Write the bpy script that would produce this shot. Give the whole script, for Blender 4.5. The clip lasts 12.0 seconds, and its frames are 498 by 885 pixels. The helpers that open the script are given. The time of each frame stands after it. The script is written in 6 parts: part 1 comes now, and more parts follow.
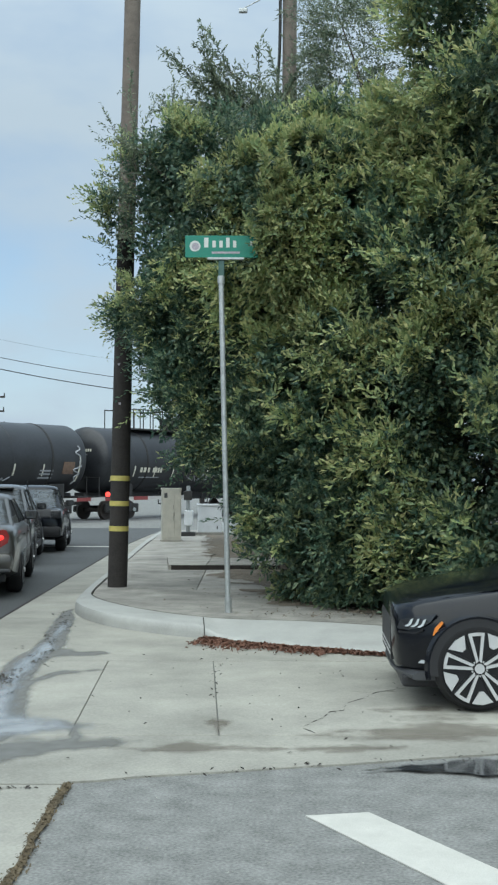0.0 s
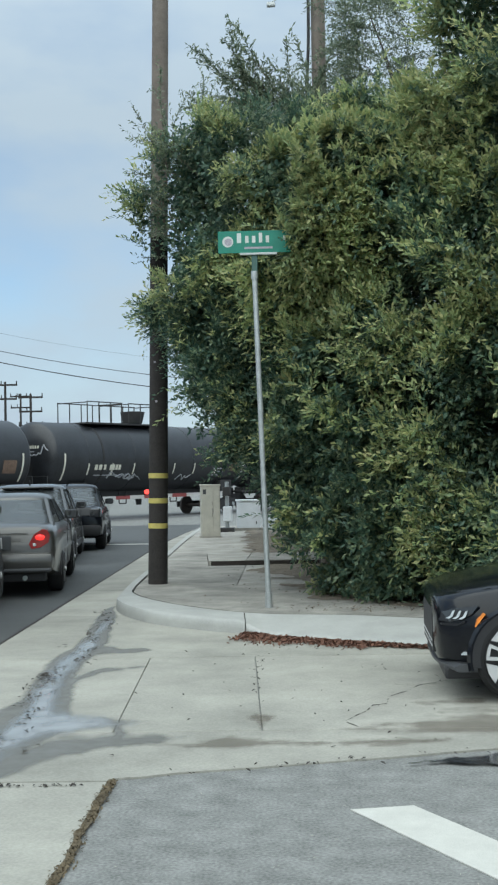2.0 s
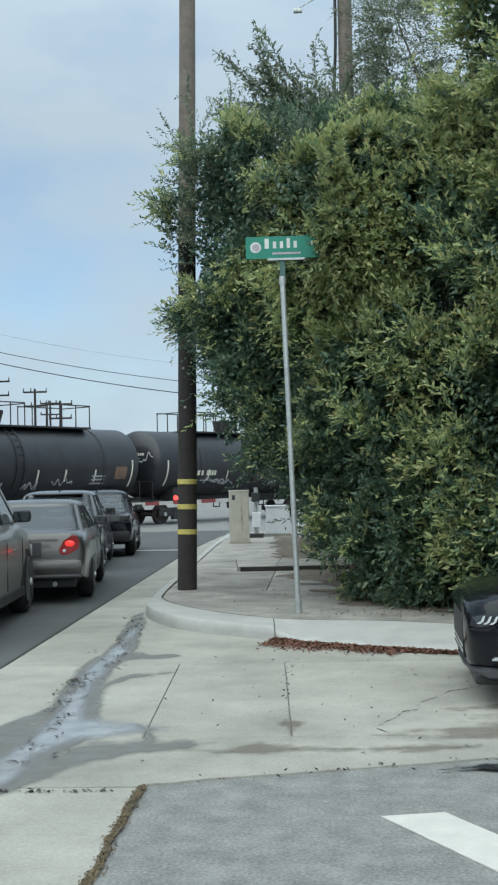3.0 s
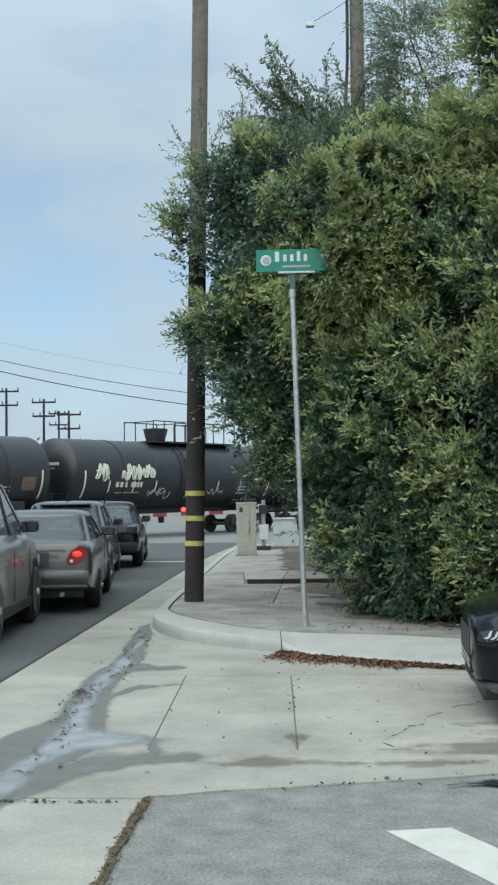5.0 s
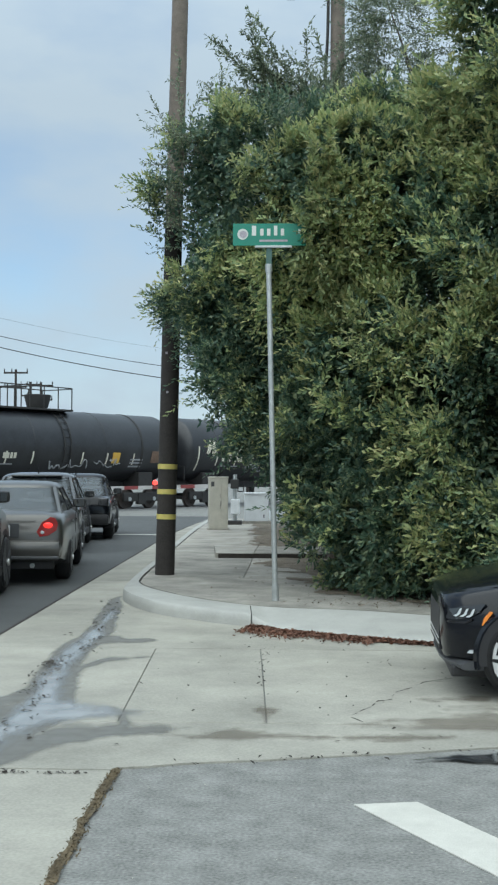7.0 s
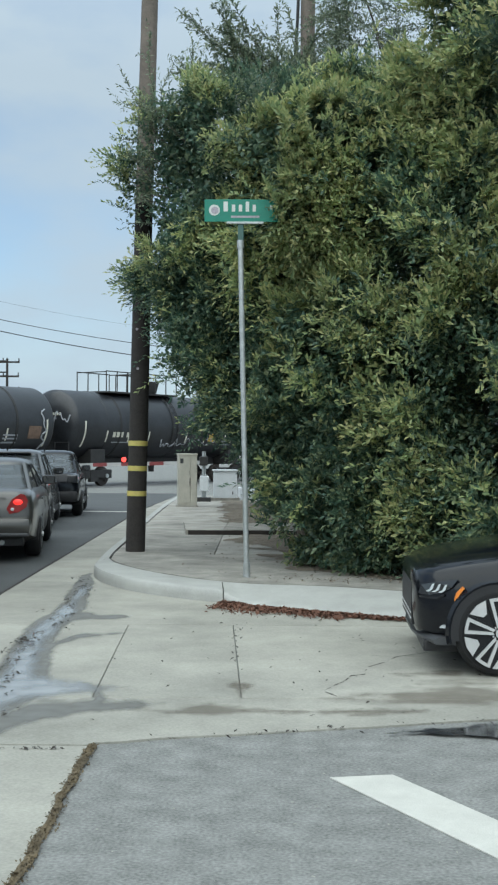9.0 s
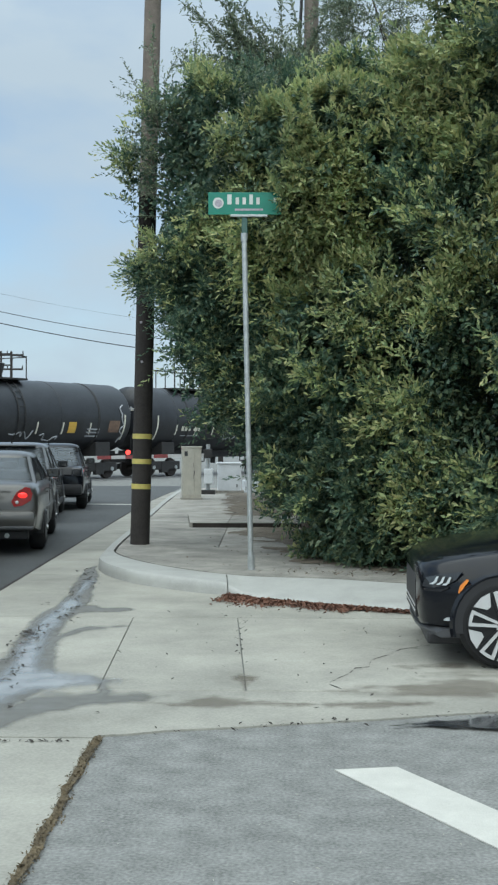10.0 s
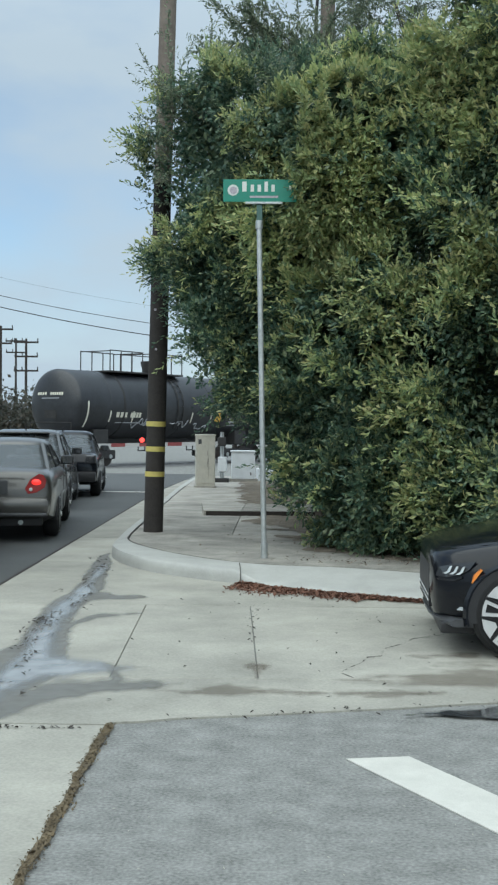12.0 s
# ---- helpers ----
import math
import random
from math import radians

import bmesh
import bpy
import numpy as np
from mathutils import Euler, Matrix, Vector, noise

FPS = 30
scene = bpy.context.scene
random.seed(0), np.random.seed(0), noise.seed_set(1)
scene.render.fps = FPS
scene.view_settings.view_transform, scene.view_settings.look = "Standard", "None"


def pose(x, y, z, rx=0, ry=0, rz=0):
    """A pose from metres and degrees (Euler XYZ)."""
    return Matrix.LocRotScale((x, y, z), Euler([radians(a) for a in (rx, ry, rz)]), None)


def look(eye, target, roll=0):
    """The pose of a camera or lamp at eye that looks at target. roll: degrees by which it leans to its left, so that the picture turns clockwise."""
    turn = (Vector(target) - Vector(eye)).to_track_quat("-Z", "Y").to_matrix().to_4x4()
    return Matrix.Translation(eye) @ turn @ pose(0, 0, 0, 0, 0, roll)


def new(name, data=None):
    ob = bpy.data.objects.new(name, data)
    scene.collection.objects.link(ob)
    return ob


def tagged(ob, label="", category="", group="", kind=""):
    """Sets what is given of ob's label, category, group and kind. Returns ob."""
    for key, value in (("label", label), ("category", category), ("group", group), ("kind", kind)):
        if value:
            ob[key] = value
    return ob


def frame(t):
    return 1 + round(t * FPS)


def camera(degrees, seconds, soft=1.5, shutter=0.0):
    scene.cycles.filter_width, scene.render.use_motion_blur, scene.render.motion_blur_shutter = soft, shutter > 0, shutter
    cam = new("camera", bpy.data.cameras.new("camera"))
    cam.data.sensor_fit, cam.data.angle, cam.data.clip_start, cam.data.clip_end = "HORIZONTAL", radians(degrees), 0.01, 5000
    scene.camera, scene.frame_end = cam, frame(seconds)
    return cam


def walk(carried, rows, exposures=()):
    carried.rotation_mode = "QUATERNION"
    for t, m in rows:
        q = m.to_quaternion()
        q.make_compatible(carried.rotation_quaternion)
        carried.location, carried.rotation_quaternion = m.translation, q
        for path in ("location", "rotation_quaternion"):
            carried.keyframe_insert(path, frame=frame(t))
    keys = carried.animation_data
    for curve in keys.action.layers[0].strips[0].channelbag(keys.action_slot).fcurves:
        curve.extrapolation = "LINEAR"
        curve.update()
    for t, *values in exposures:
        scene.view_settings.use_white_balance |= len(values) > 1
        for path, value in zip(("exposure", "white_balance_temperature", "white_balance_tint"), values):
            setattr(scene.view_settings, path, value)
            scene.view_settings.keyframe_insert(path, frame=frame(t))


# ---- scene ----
cam = camera(24.0, 12.0, soft=2.3)
PATH = [
    (0, (-0.004, 0.005, 1.602), (-0.004, 2.004, 1.67), 0.1),
    (0.5, (-0.011, -0.005, 1.601), (-0.012, 1.994, 1.67), -0.2),
    (1, (-0.006, 0.016, 1.594), (-0.019, 2.015, 1.658), -0.6),
    (1.5, (0.001, -0.001, 1.6), (-0.036, 1.998, 1.661), -0.9),
    (2, (0.0, 0.007, 1.603), (-0.064, 2.005, 1.663), -1.1),
    (2.5, (0.001, 0.011, 1.601), (-0.091, 2.007, 1.665), -1.2),
    (3, (0.002, 0.014, 1.6), (-0.111, 2.01, 1.671), -1.3),
    (3.5, (-0.001, 0.018, 1.6), (-0.132, 2.012, 1.681), -1.3),
    (5.5, (-0.002, 0.002, 1.601), (-0.118, 1.997, 1.693), -0.4),
    (6, (-0.004, 0.002, 1.604), (-0.102, 1.998, 1.679), -0.2),
    (6.5, (-0.009, 0.016, 1.601), (-0.097, 2.013, 1.661), 0.1),
    (8.5, (-0.052, 0.009, 1.595), (-0.091, 2.008, 1.614), 0.3),
    (9, (-0.064, 0.009, 1.593), (-0.087, 2.009, 1.603), 0.3),
    (9.5, (-0.064, 0.004, 1.595), (-0.085, 2.004, 1.597), 0.3),
    (10, (-0.064, -0.004, 1.599), (-0.094, 1.995, 1.596), 0.2),
    (10.5, (-0.068, 0.015, 1.597), (-0.11, 2.014, 1.589), 0.3),
    (11, (-0.059, 0.004, 1.601), (-0.111, 2.003, 1.587), 0.3),
    (11.5, (-0.062, 0.027, 1.594), (-0.116, 2.026, 1.574), 0.4),
    (12, (-0.06, 0.02, 1.596), (-0.114, 2.02, 1.573), 0.5),
]
walk(cam, [(t, look(e, g, r)) for t, e, g, r in PATH])

# ---- world, sun, exposure ----
SUN_EL, SUN_AZ = 62.0, 195.0  # degrees; azimuth clockwise from +y
world = bpy.data.worlds.new("sky")
scene.world = world
world.use_nodes = True
wn, wl = world.node_tree.nodes, world.node_tree.links
wn.clear()
sky = wn.new("ShaderNodeTexSky")
sky.sky_type, sky.sun_disc = "NISHITA", False
sky.sun_elevation, sky.sun_rotation = radians(SUN_EL), radians(SUN_AZ)
sky.air_density, sky.dust_density, sky.ozone_density = 1.0, 0.25, 3.0
wco = wn.new("ShaderNodeTexCoord")
wmap = wn.new("ShaderNodeMapping")
wmap.inputs["Scale"].default_value = (1.0, 1.0, 2.2)
wmap.inputs["Location"].default_value = (0.35, 0.0, 0.42)
wl.new(wco.outputs["Generated"], wmap.inputs["Vector"])
cloud = wn.new("ShaderNodeTexNoise")
cloud.inputs["Scale"].default_value = 3.1
cloud.inputs["Detail"].default_value = 7.0
cloud.inputs["Roughness"].default_value = 0.48
wl.new(wmap.outputs["Vector"], cloud.inputs["Vector"])
cover = wn.new("ShaderNodeValToRGB")
cover.color_ramp.elements[0].position = 0.2
cover.color_ramp.elements[1].position = 0.5
wl.new(cloud.outputs["Fac"], cover.inputs["Fac"])
cmix = wn.new("ShaderNodeMix")
cmix.data_type = "RGBA"
wl.new(cover.outputs["Color"], cmix.inputs["Factor"])
wl.new(sky.outputs["Color"], cmix.inputs["A"])
cmix.inputs["B"].default_value = (3.65, 4.15, 4.8, 1)
wbg = wn.new("ShaderNodeBackground")
wbg.inputs["Strength"].default_value = 0.125
# the cloud deck is brighter overhead than low down
high = wn.new("ShaderNodeSeparateXYZ")
wl.new(wco.outputs["Generated"], high.inputs[0])
deck = wn.new("ShaderNodeMapRange")
deck.inputs["From Min"].default_value, deck.inputs["From Max"].default_value = 0.3, 1.0
deck.inputs["To Min"].default_value, deck.inputs["To Max"].default_value = 1.0, 1.9
wl.new(high.outputs["Z"], deck.inputs["Value"])
lift = wn.new("ShaderNodeVectorMath")
lift.operation = "SCALE"
wl.new(cmix.outputs["Result"], lift.inputs[0])
wl.new(deck.outputs["Result"], lift.inputs["Scale"])
wl.new(lift.outputs["Vector"], wbg.inputs["Color"])
wout = wn.new("ShaderNodeOutputWorld")
wl.new(wbg.outputs["Background"], wout.inputs["Surface"])

sun_data = bpy.data.lights.new("sun", "SUN")
sun_data.energy, sun_data.angle, sun_data.color = 2.7, radians(100), (1.0, 0.96, 0.88)
sun = new("sun", sun_data)
sa, se = radians(SUN_AZ), radians(SUN_EL)
sun.matrix_world = look((40 * math.sin(sa) * math.cos(se), 40 * math.cos(sa) * math.cos(se), 40 * math.sin(se)), (0, 0, 0))
scene.view_settings.exposure = 0.25
scene.view_settings.use_white_balance = True
scene.view_settings.white_balance_temperature, scene.view_settings.white_balance_tint = 6150, 1


# ---- materials ----
def mat(name, color, rough=0.6, metal=0.0, var=0.18, scale=3.0, fine=60.0, bump=0.15, spread=0.0, coat=0.0, spec=0.5, grit=0.45):
    """A surface with broad stains, fine grain and relief; spread: how much single pieces differ."""
    m = bpy.data.materials.new(name)
    m.use_nodes = True
    n, l = m.node_tree.nodes, m.node_tree.links
    b = n["Principled BSDF"]
    b.inputs["Roughness"].default_value = rough
    b.inputs["Metallic"].default_value = metal
    b.inputs["Coat Weight"].default_value = coat
    b.inputs["Coat Roughness"].default_value = 0.06
    b.inputs["Specular IOR Level"].default_value = spec
    co = n.new("ShaderNodeTexCoord")
    broad, grain = n.new("ShaderNodeTexNoise"), n.new("ShaderNodeTexNoise")
    broad.inputs["Scale"].default_value, broad.inputs["Detail"].default_value = scale, 8
    broad.inputs["Roughness"].default_value = 0.66
    grain.inputs["Scale"].default_value, grain.inputs["Detail"].default_value = fine, 3
    for t in (broad, grain):
        l.new(co.outputs["Object"], t.inputs["Vector"])
    mix = n.new("ShaderNodeMath")
    mix.operation = "MULTIPLY_ADD"
    mix.inputs[1].default_value = grit
    l.new(grain.outputs["Fac"], mix.inputs[0])
    l.new(broad.outputs["Fac"], mix.inputs[2])
    src = mix.outputs[0]
    if spread:
        info = n.new("ShaderNodeObjectInfo")
        add = n.new("ShaderNodeMath")
        add.operation = "MULTIPLY_ADD"
        add.inputs[1].default_value = spread
        l.new(info.outputs["Random"], add.inputs[0])
        l.new(src, add.inputs[2])
        src = add.outputs[0]
    ramp = n.new("ShaderNodeValToRGB")
    mid = 0.5 + 0.5 * grit + 0.5 * spread
    ramp.color_ramp.elements[0].position, ramp.color_ramp.elements[1].position = mid - 0.24, min(1.0, mid + 0.24)
    if mid > 0.76:
        half = n.new("ShaderNodeMath")
        half.operation = "MULTIPLY"
        half.inputs[1].default_value = 0.5 / mid
        l.new(src, half.inputs[0])
        src = half.outputs[0]
        ramp.color_ramp.elements[0].position, ramp.color_ramp.elements[1].position = 0.5 - 0.12 / mid, 0.5 + 0.12 / mid
    ramp.color_ramp.elements[0].color = (*[max(0, c * (1 - var)) for c in color], 1)
    ramp.color_ramp.elements[1].color = (*[min(1, c * (1 + var)) for c in color], 1)
    l.new(src, ramp.inputs["Fac"])
    l.new(ramp.outputs["Color"], b.inputs["Base Color"])
    worn = n.new("ShaderNodeMath")
    worn.operation = "MULTIPLY_ADD"
    worn.use_clamp = True
    worn.inputs[1].default_value, worn.inputs[2].default_value = 0.5 * min(rough, 0.4), rough - 0.25 * min(rough, 0.4)
    l.new(broad.outputs["Fac"], worn.inputs[0])
    l.new(worn.outputs[0], b.inputs["Roughness"])
    if bump:
        bn = n.new("ShaderNodeBump")
        bn.inputs["Strength"].default_value, bn.inputs["Distance"].default_value = bump, 0.01
        l.new(grain.outputs["Fac"], bn.inputs["Height"])
        l.new(bn.outputs["Normal"], b.inputs["Normal"])
    return m


def leaf_mat(name, dark, light, tip):
    m = bpy.data.materials.new(name)
    m.use_nodes = True
    n, l = m.node_tree.nodes, m.node_tree.links
    b = n["Principled BSDF"]
    b.inputs["Roughness"].default_value = 0.42
    b.inputs["Specular IOR Level"].default_value = 0.5
    geo = n.new("ShaderNodeNewGeometry")
    ramp = n.new("ShaderNodeValToRGB")
    e = ramp.color_ramp.elements
    e[0].color, e[1].color = (*dark, 1), (*tip, 1)
    e.new(0.55).color = (*light, 1)
    e[1].position, e[2].position = 0.6, 1.0
    l.new(geo.outputs["Random Per Island"], ramp.inputs["Fac"])
    patch = n.new("ShaderNodeTexNoise")
    patch.inputs["Scale"].default_value = 0.9
    co = n.new("ShaderNodeTexCoord")
    l.new(co.outputs["Object"], patch.inputs["Vector"])
    hsv = n.new("ShaderNodeHueSaturation")
    mul = n.new("ShaderNodeMath")
    mul.operation = "MULTIPLY_ADD"
    mul.inputs[1].default_value, mul.inputs[2].default_value = 1.3, 0.35
    l.new(patch.outputs["Fac"], mul.inputs[0])
    l.new(mul.outputs[0], hsv.inputs["Value"])
    l.new(ramp.outputs["Color"], hsv.inputs["Color"])
    l.new(hsv.outputs["Color"], b.inputs["Base Color"])
    tr = n.new("ShaderNodeBsdfTranslucent")
    l.new(hsv.outputs["Color"], tr.inputs["Color"])
    mx = n.new("ShaderNodeMixShader")
    mx.inputs["Fac"].default_value = 0.42
    l.new(b.outputs[0], mx.inputs[1])
    l.new(tr.outputs[0], mx.inputs[2])
    l.new(mx.outputs[0], n["Material Output"].inputs["Surface"])
    return m


def glow(name, color, strength):
    m = bpy.data.materials.new(name)
    m.use_nodes = True
    b = m.node_tree.nodes["Principled BSDF"]
    b.inputs["Base Color"].default_value = (*color, 1)
    b.inputs["Emission Color"].default_value = (*color, 1)
    b.inputs["Emission Strength"].default_value = strength
    b.inputs["Roughness"].default_value = 0.2
    return m


def clear_glass(name, tint):
    m = bpy.data.materials.new(name)
    m.use_nodes = True
    b = m.node_tree.nodes["Principled BSDF"]
    b.inputs["Base Color"].default_value = (*tint, 1)
    b.inputs["Roughness"].default_value = 0.02
    b.inputs["Transmission Weight"].default_value = 0.75
    b.inputs["IOR"].default_value = 1.3
    return m


def stain_mat(name, color, rough, strength, spec=0.5, scale=6.0):
    """A film that thins out towards its edge, as its mesh's depth of wetness says."""
    m = bpy.data.materials.new(name)
    m.use_nodes = True
    n, l = m.node_tree.nodes, m.node_tree.links
    b = n["Principled BSDF"]
    b.inputs["Base Color"].default_value = (*color, 1)
    b.inputs["Roughness"].default_value = rough
    b.inputs["Specular IOR Level"].default_value = spec
    at = n.new("ShaderNodeAttribute")
    at.attribute_name = "wet"
    co, no = n.new("ShaderNodeTexCoord"), n.new("ShaderNodeTexNoise")
    no.inputs["Scale"].default_value, no.inputs["Detail"].default_value = scale, 6
    l.new(co.outputs["Object"], no.inputs["Vector"])
    mul = n.new("ShaderNodeMath")
    mul.operation = "MULTIPLY_ADD"
    mul.inputs[1].default_value, mul.inputs[2].default_value = 0.9, 0.55
    l.new(no.outputs["Fac"], mul.inputs[0])
    fac = n.new("ShaderNodeMath")
    fac.operation = "MULTIPLY"
    l.new(at.outputs["Fac"], fac.inputs[0])
    l.new(mul.outputs[0], fac.inputs[1])
    top = n.new("ShaderNodeMath")
    top.operation = "MULTIPLY"
    top.use_clamp = True
    top.inputs[1].default_value = strength
    l.new(fac.outputs[0], top.inputs[0])
    tr, mx = n.new("ShaderNodeBsdfTransparent"), n.new("ShaderNodeMixShader")
    l.new(top.outputs[0], mx.inputs["Fac"])
    l.new(tr.outputs[0], mx.inputs[1])
    l.new(b.outputs[0], mx.inputs[2])
    l.new(mx.outputs[0], n["Material Output"].inputs["Surface"])
    return m


M_WET_EDGE = stain_mat("damp_stain", (0.155, 0.152, 0.14), 0.5, 0.68)
M_WATER = stain_mat("water_film", (0.27, 0.268, 0.258), 0.16, 0.9, spec=0.5)
M_STREAK = stain_mat("drying_stain", (0.15, 0.128, 0.1), 0.75, 0.48, scale=4.0)
M_PUDDLE_FILM = stain_mat("puddle_film", (0.03, 0.032, 0.034), 0.1, 1.0, spec=0.5)
M_ASPHALT = mat("aged_asphalt", (0.18, 0.181, 0.172), 0.9, var=0.36, scale=5.0, fine=60, bump=0.6, grit=1.0)
M_ROAD = mat("road_asphalt", (0.07, 0.073, 0.074), 0.85, var=0.25, scale=0.8, fine=120, bump=0.4)
M_CONC = mat("concrete", (0.286, 0.277, 0.241), 0.85, var=0.3, scale=1.1, fine=60, bump=0.25, spread=0.12)
M_CONC_PALE = mat("pale_concrete", (0.34, 0.34, 0.32), 0.85, var=0.2, scale=1.8, fine=90, bump=0.25, spread=0.1)
M_CONC_WALK = mat("dusty_concrete", (0.29, 0.275, 0.245), 0.9, var=0.45, scale=2.0, fine=70, bump=0.3, spread=0.15)
M_DAMP = mat("damp_concrete", (0.242, 0.231, 0.206), 0.6, var=0.25, scale=4, fine=60, bump=0.12)
M_SOIL = mat("leaf_litter_soil", (0.155, 0.13, 0.1), 0.95, var=0.5, scale=5, fine=60, bump=0.8)
M_SEAM = mat("weedy_dirt", (0.11, 0.085, 0.05), 0.95, var=0.5, scale=5, fine=60, bump=0.8)
M_LITTER = mat("dry_litter", (0.13, 0.062, 0.04), 0.9, var=0.5, scale=9, fine=80, bump=0.6)
M_DEBRIS_SHADE = mat("dark_debris_and_shade", (0.032, 0.027, 0.023), 0.9, var=0.5, scale=9, fine=80, bump=0.6)
M_STRIPE = mat("road_paint", (0.485, 0.475, 0.435), 0.7, var=0.12, scale=6, fine=120, bump=0.3)
M_POLE = mat("creosoted_wood", (0.03, 0.026, 0.024), 0.9, var=0.45, scale=5, fine=45, bump=0.6)
M_POLE_GREY = mat("weathered_wood", (0.16, 0.135, 0.115), 0.9, var=0.3, scale=5, fine=45, bump=0.5)
M_YELLOW = mat("yellow_band", (0.5, 0.42, 0.12), 0.5, var=0.15, scale=12, fine=60, bump=0.1)
M_GALV = mat("galvanised_steel", (0.42, 0.44, 0.44), 0.42, metal=0.6, var=0.2, scale=12, fine=60, bump=0.1)
M_SIGN = mat("green_sheeting", (0.012, 0.19, 0.13), 0.35, var=0.12, scale=8, fine=60, bump=0.02)
M_SIGN_EDGE = mat("dull_green_edge", (0.05, 0.11, 0.095), 0.5, var=0.2, scale=8, fine=60, bump=0.02)
M_WHITE = mat("white_sheeting", (0.55, 0.58, 0.55), 0.45, var=0.08, scale=10, fine=60, bump=0.02)
M_SEAL = mat("grey_seal", (0.35, 0.32, 0.36), 0.5, var=0.3, scale=40, fine=60, bump=0.02)
M_BEIGE = mat("beige_enamel", (0.45, 0.43, 0.37), 0.6, var=0.14, scale=5, fine=40, bump=0.1)
M_BOX_WHITE = mat("white_enamel", (0.6, 0.62, 0.64), 0.5, var=0.1, scale=5, fine=40, bump=0.05)
M_TANK = mat("black_tank_paint", (0.02, 0.0215, 0.025), 0.36, var=0.5, scale=0.9, fine=14, bump=0.12)
M_STEEL_DARK = mat("grimy_steel", (0.025, 0.024, 0.024), 0.7, var=0.4, scale=4, fine=30, bump=0.3)
M_WHEEL = mat("worn_wheel_steel", (0.06, 0.05, 0.045), 0.6, metal=0.4, var=0.4, scale=4, fine=30, bump=0.2)
M_REFLECT = mat("pale_reflector", (0.62, 0.6, 0.5), 0.5, var=0.15, scale=6, fine=40, bump=0.02)
M_GRAFF = mat("grey_spray_paint", (0.33, 0.34, 0.36), 0.7, var=0.25, scale=6, fine=40, bump=0.0)
M_PLACARD = mat("orange_placard", (0.58, 0.36, 0.06), 0.5, var=0.12, scale=6, fine=40, bump=0.0)
M_RUST = mat("rusty_plate", (0.16, 0.105, 0.075), 0.8, var=0.4, scale=6, fine=40, bump=0.2)
M_RED = mat("red_reflective", (0.2, 0.04, 0.042), 0.5, var=0.15, scale=6, fine=40, bump=0.0)
M_ARM_WHITE = mat("white_reflective", (0.42, 0.42, 0.42), 0.5, var=0.12, scale=6, fine=40, bump=0.0)
M_RAIL = mat("rail_steel", (0.12, 0.105, 0.095), 0.45, metal=0.7, var=0.3, scale=6, fine=40, bump=0.1)
M_PANEL = mat("crossing_panel", (0.13, 0.13, 0.13), 0.85, var=0.25, scale=1.5, fine=60, bump=0.2)
M_CABLE = mat("black_cable", (0.015, 0.015, 0.017), 0.6, var=0.2, scale=5, fine=40, bump=0.0)
M_BARK = mat("bark", (0.09, 0.075, 0.06), 0.9, var=0.4, scale=7, fine=50, bump=0.7)
M_PAINT_GREY = mat("grey_metallic_paint", (0.088, 0.085, 0.08), 0.32, metal=0.55, var=0.06, scale=2, fine=300, bump=0.0, coat=0.6)
M_PAINT_SILVER = mat("silver_metallic_paint", (0.25, 0.25, 0.235), 0.42, metal=0.55, var=0.06, scale=2, fine=300, bump=0.0, coat=0.6)
M_PAINT_BLACK = mat("black_gloss_paint", (0.005, 0.006, 0.009), 0.14, var=0.1, scale=2, fine=300, bump=0.0, coat=0.1, spec=0.3)
M_PAINT_DUSK = mat("dark_grey_paint", (0.055, 0.057, 0.06), 0.25, metal=0.3, var=0.08, scale=2, fine=300, bump=0.0, coat=0.6)
M_TRIM = mat("black_plastic", (0.016, 0.016, 0.018), 0.55, var=0.15, scale=6, fine=90, bump=0.1)
M_TRIM_GREY = mat("grey_plastic", (0.05, 0.052, 0.056), 0.45, var=0.15, scale=6, fine=90, bump=0.05)
M_TYRE = mat("tyre_rubber", (0.013, 0.013, 0.014), 0.85, var=0.2, scale=8, fine=80, bump=0.3)
M_ALLOY = mat("machined_alloy", (0.58, 0.58, 0.58), 0.38, metal=0.4, var=0.06, scale=8, fine=80, bump=0.0)
M_ALLOY_DARK = mat("dark_alloy", (0.02, 0.02, 0.022), 0.35, metal=0.4, var=0.1, scale=8, fine=80, bump=0.0)
M_GLASS = clear_glass("car_glass", (0.3, 0.33, 0.35))
M_LENS_DARK = mat("smoked_lens", (0.02, 0.022, 0.026), 0.06, var=0.1, scale=8, fine=80, bump=0.0, coat=1.0)
M_LENS_WHITE = mat("clear_lamp_bar", (0.55, 0.58, 0.6), 0.2, var=0.05, scale=8, fine=80, bump=0.0)
M_AMBER = mat("amber_reflector", (0.75, 0.24, 0.04), 0.3, var=0.1, scale=8, fine=80, bump=0.0)
M_TAIL_RED = mat("red_lens", (0.22, 0.012, 0.013), 0.15, var=0.1, scale=8, fine=80, bump=0.0)
M_BRAKE = glow("lit_brake_lamp", (0.95, 0.035, 0.03), 0.75)
M_SIGNAL = glow("lit_signal_lamp", (1.0, 0.05, 0.04), 2.2)
M_SEAT = mat("grey_upholstery", (0.2, 0.2, 0.2), 0.9, var=0.2, scale=8, fine=80, bump=0.1)
M_LEAF_DEEP = leaf_mat("leaf_deep_green", (0.046, 0.098, 0.074), (0.105, 0.17, 0.112), (0.23, 0.28, 0.16))
M_LEAF_LIGHT = leaf_mat("leaf_mid_green", (0.05, 0.105, 0.077), (0.115, 0.18, 0.112), (0.26, 0.3, 0.16))
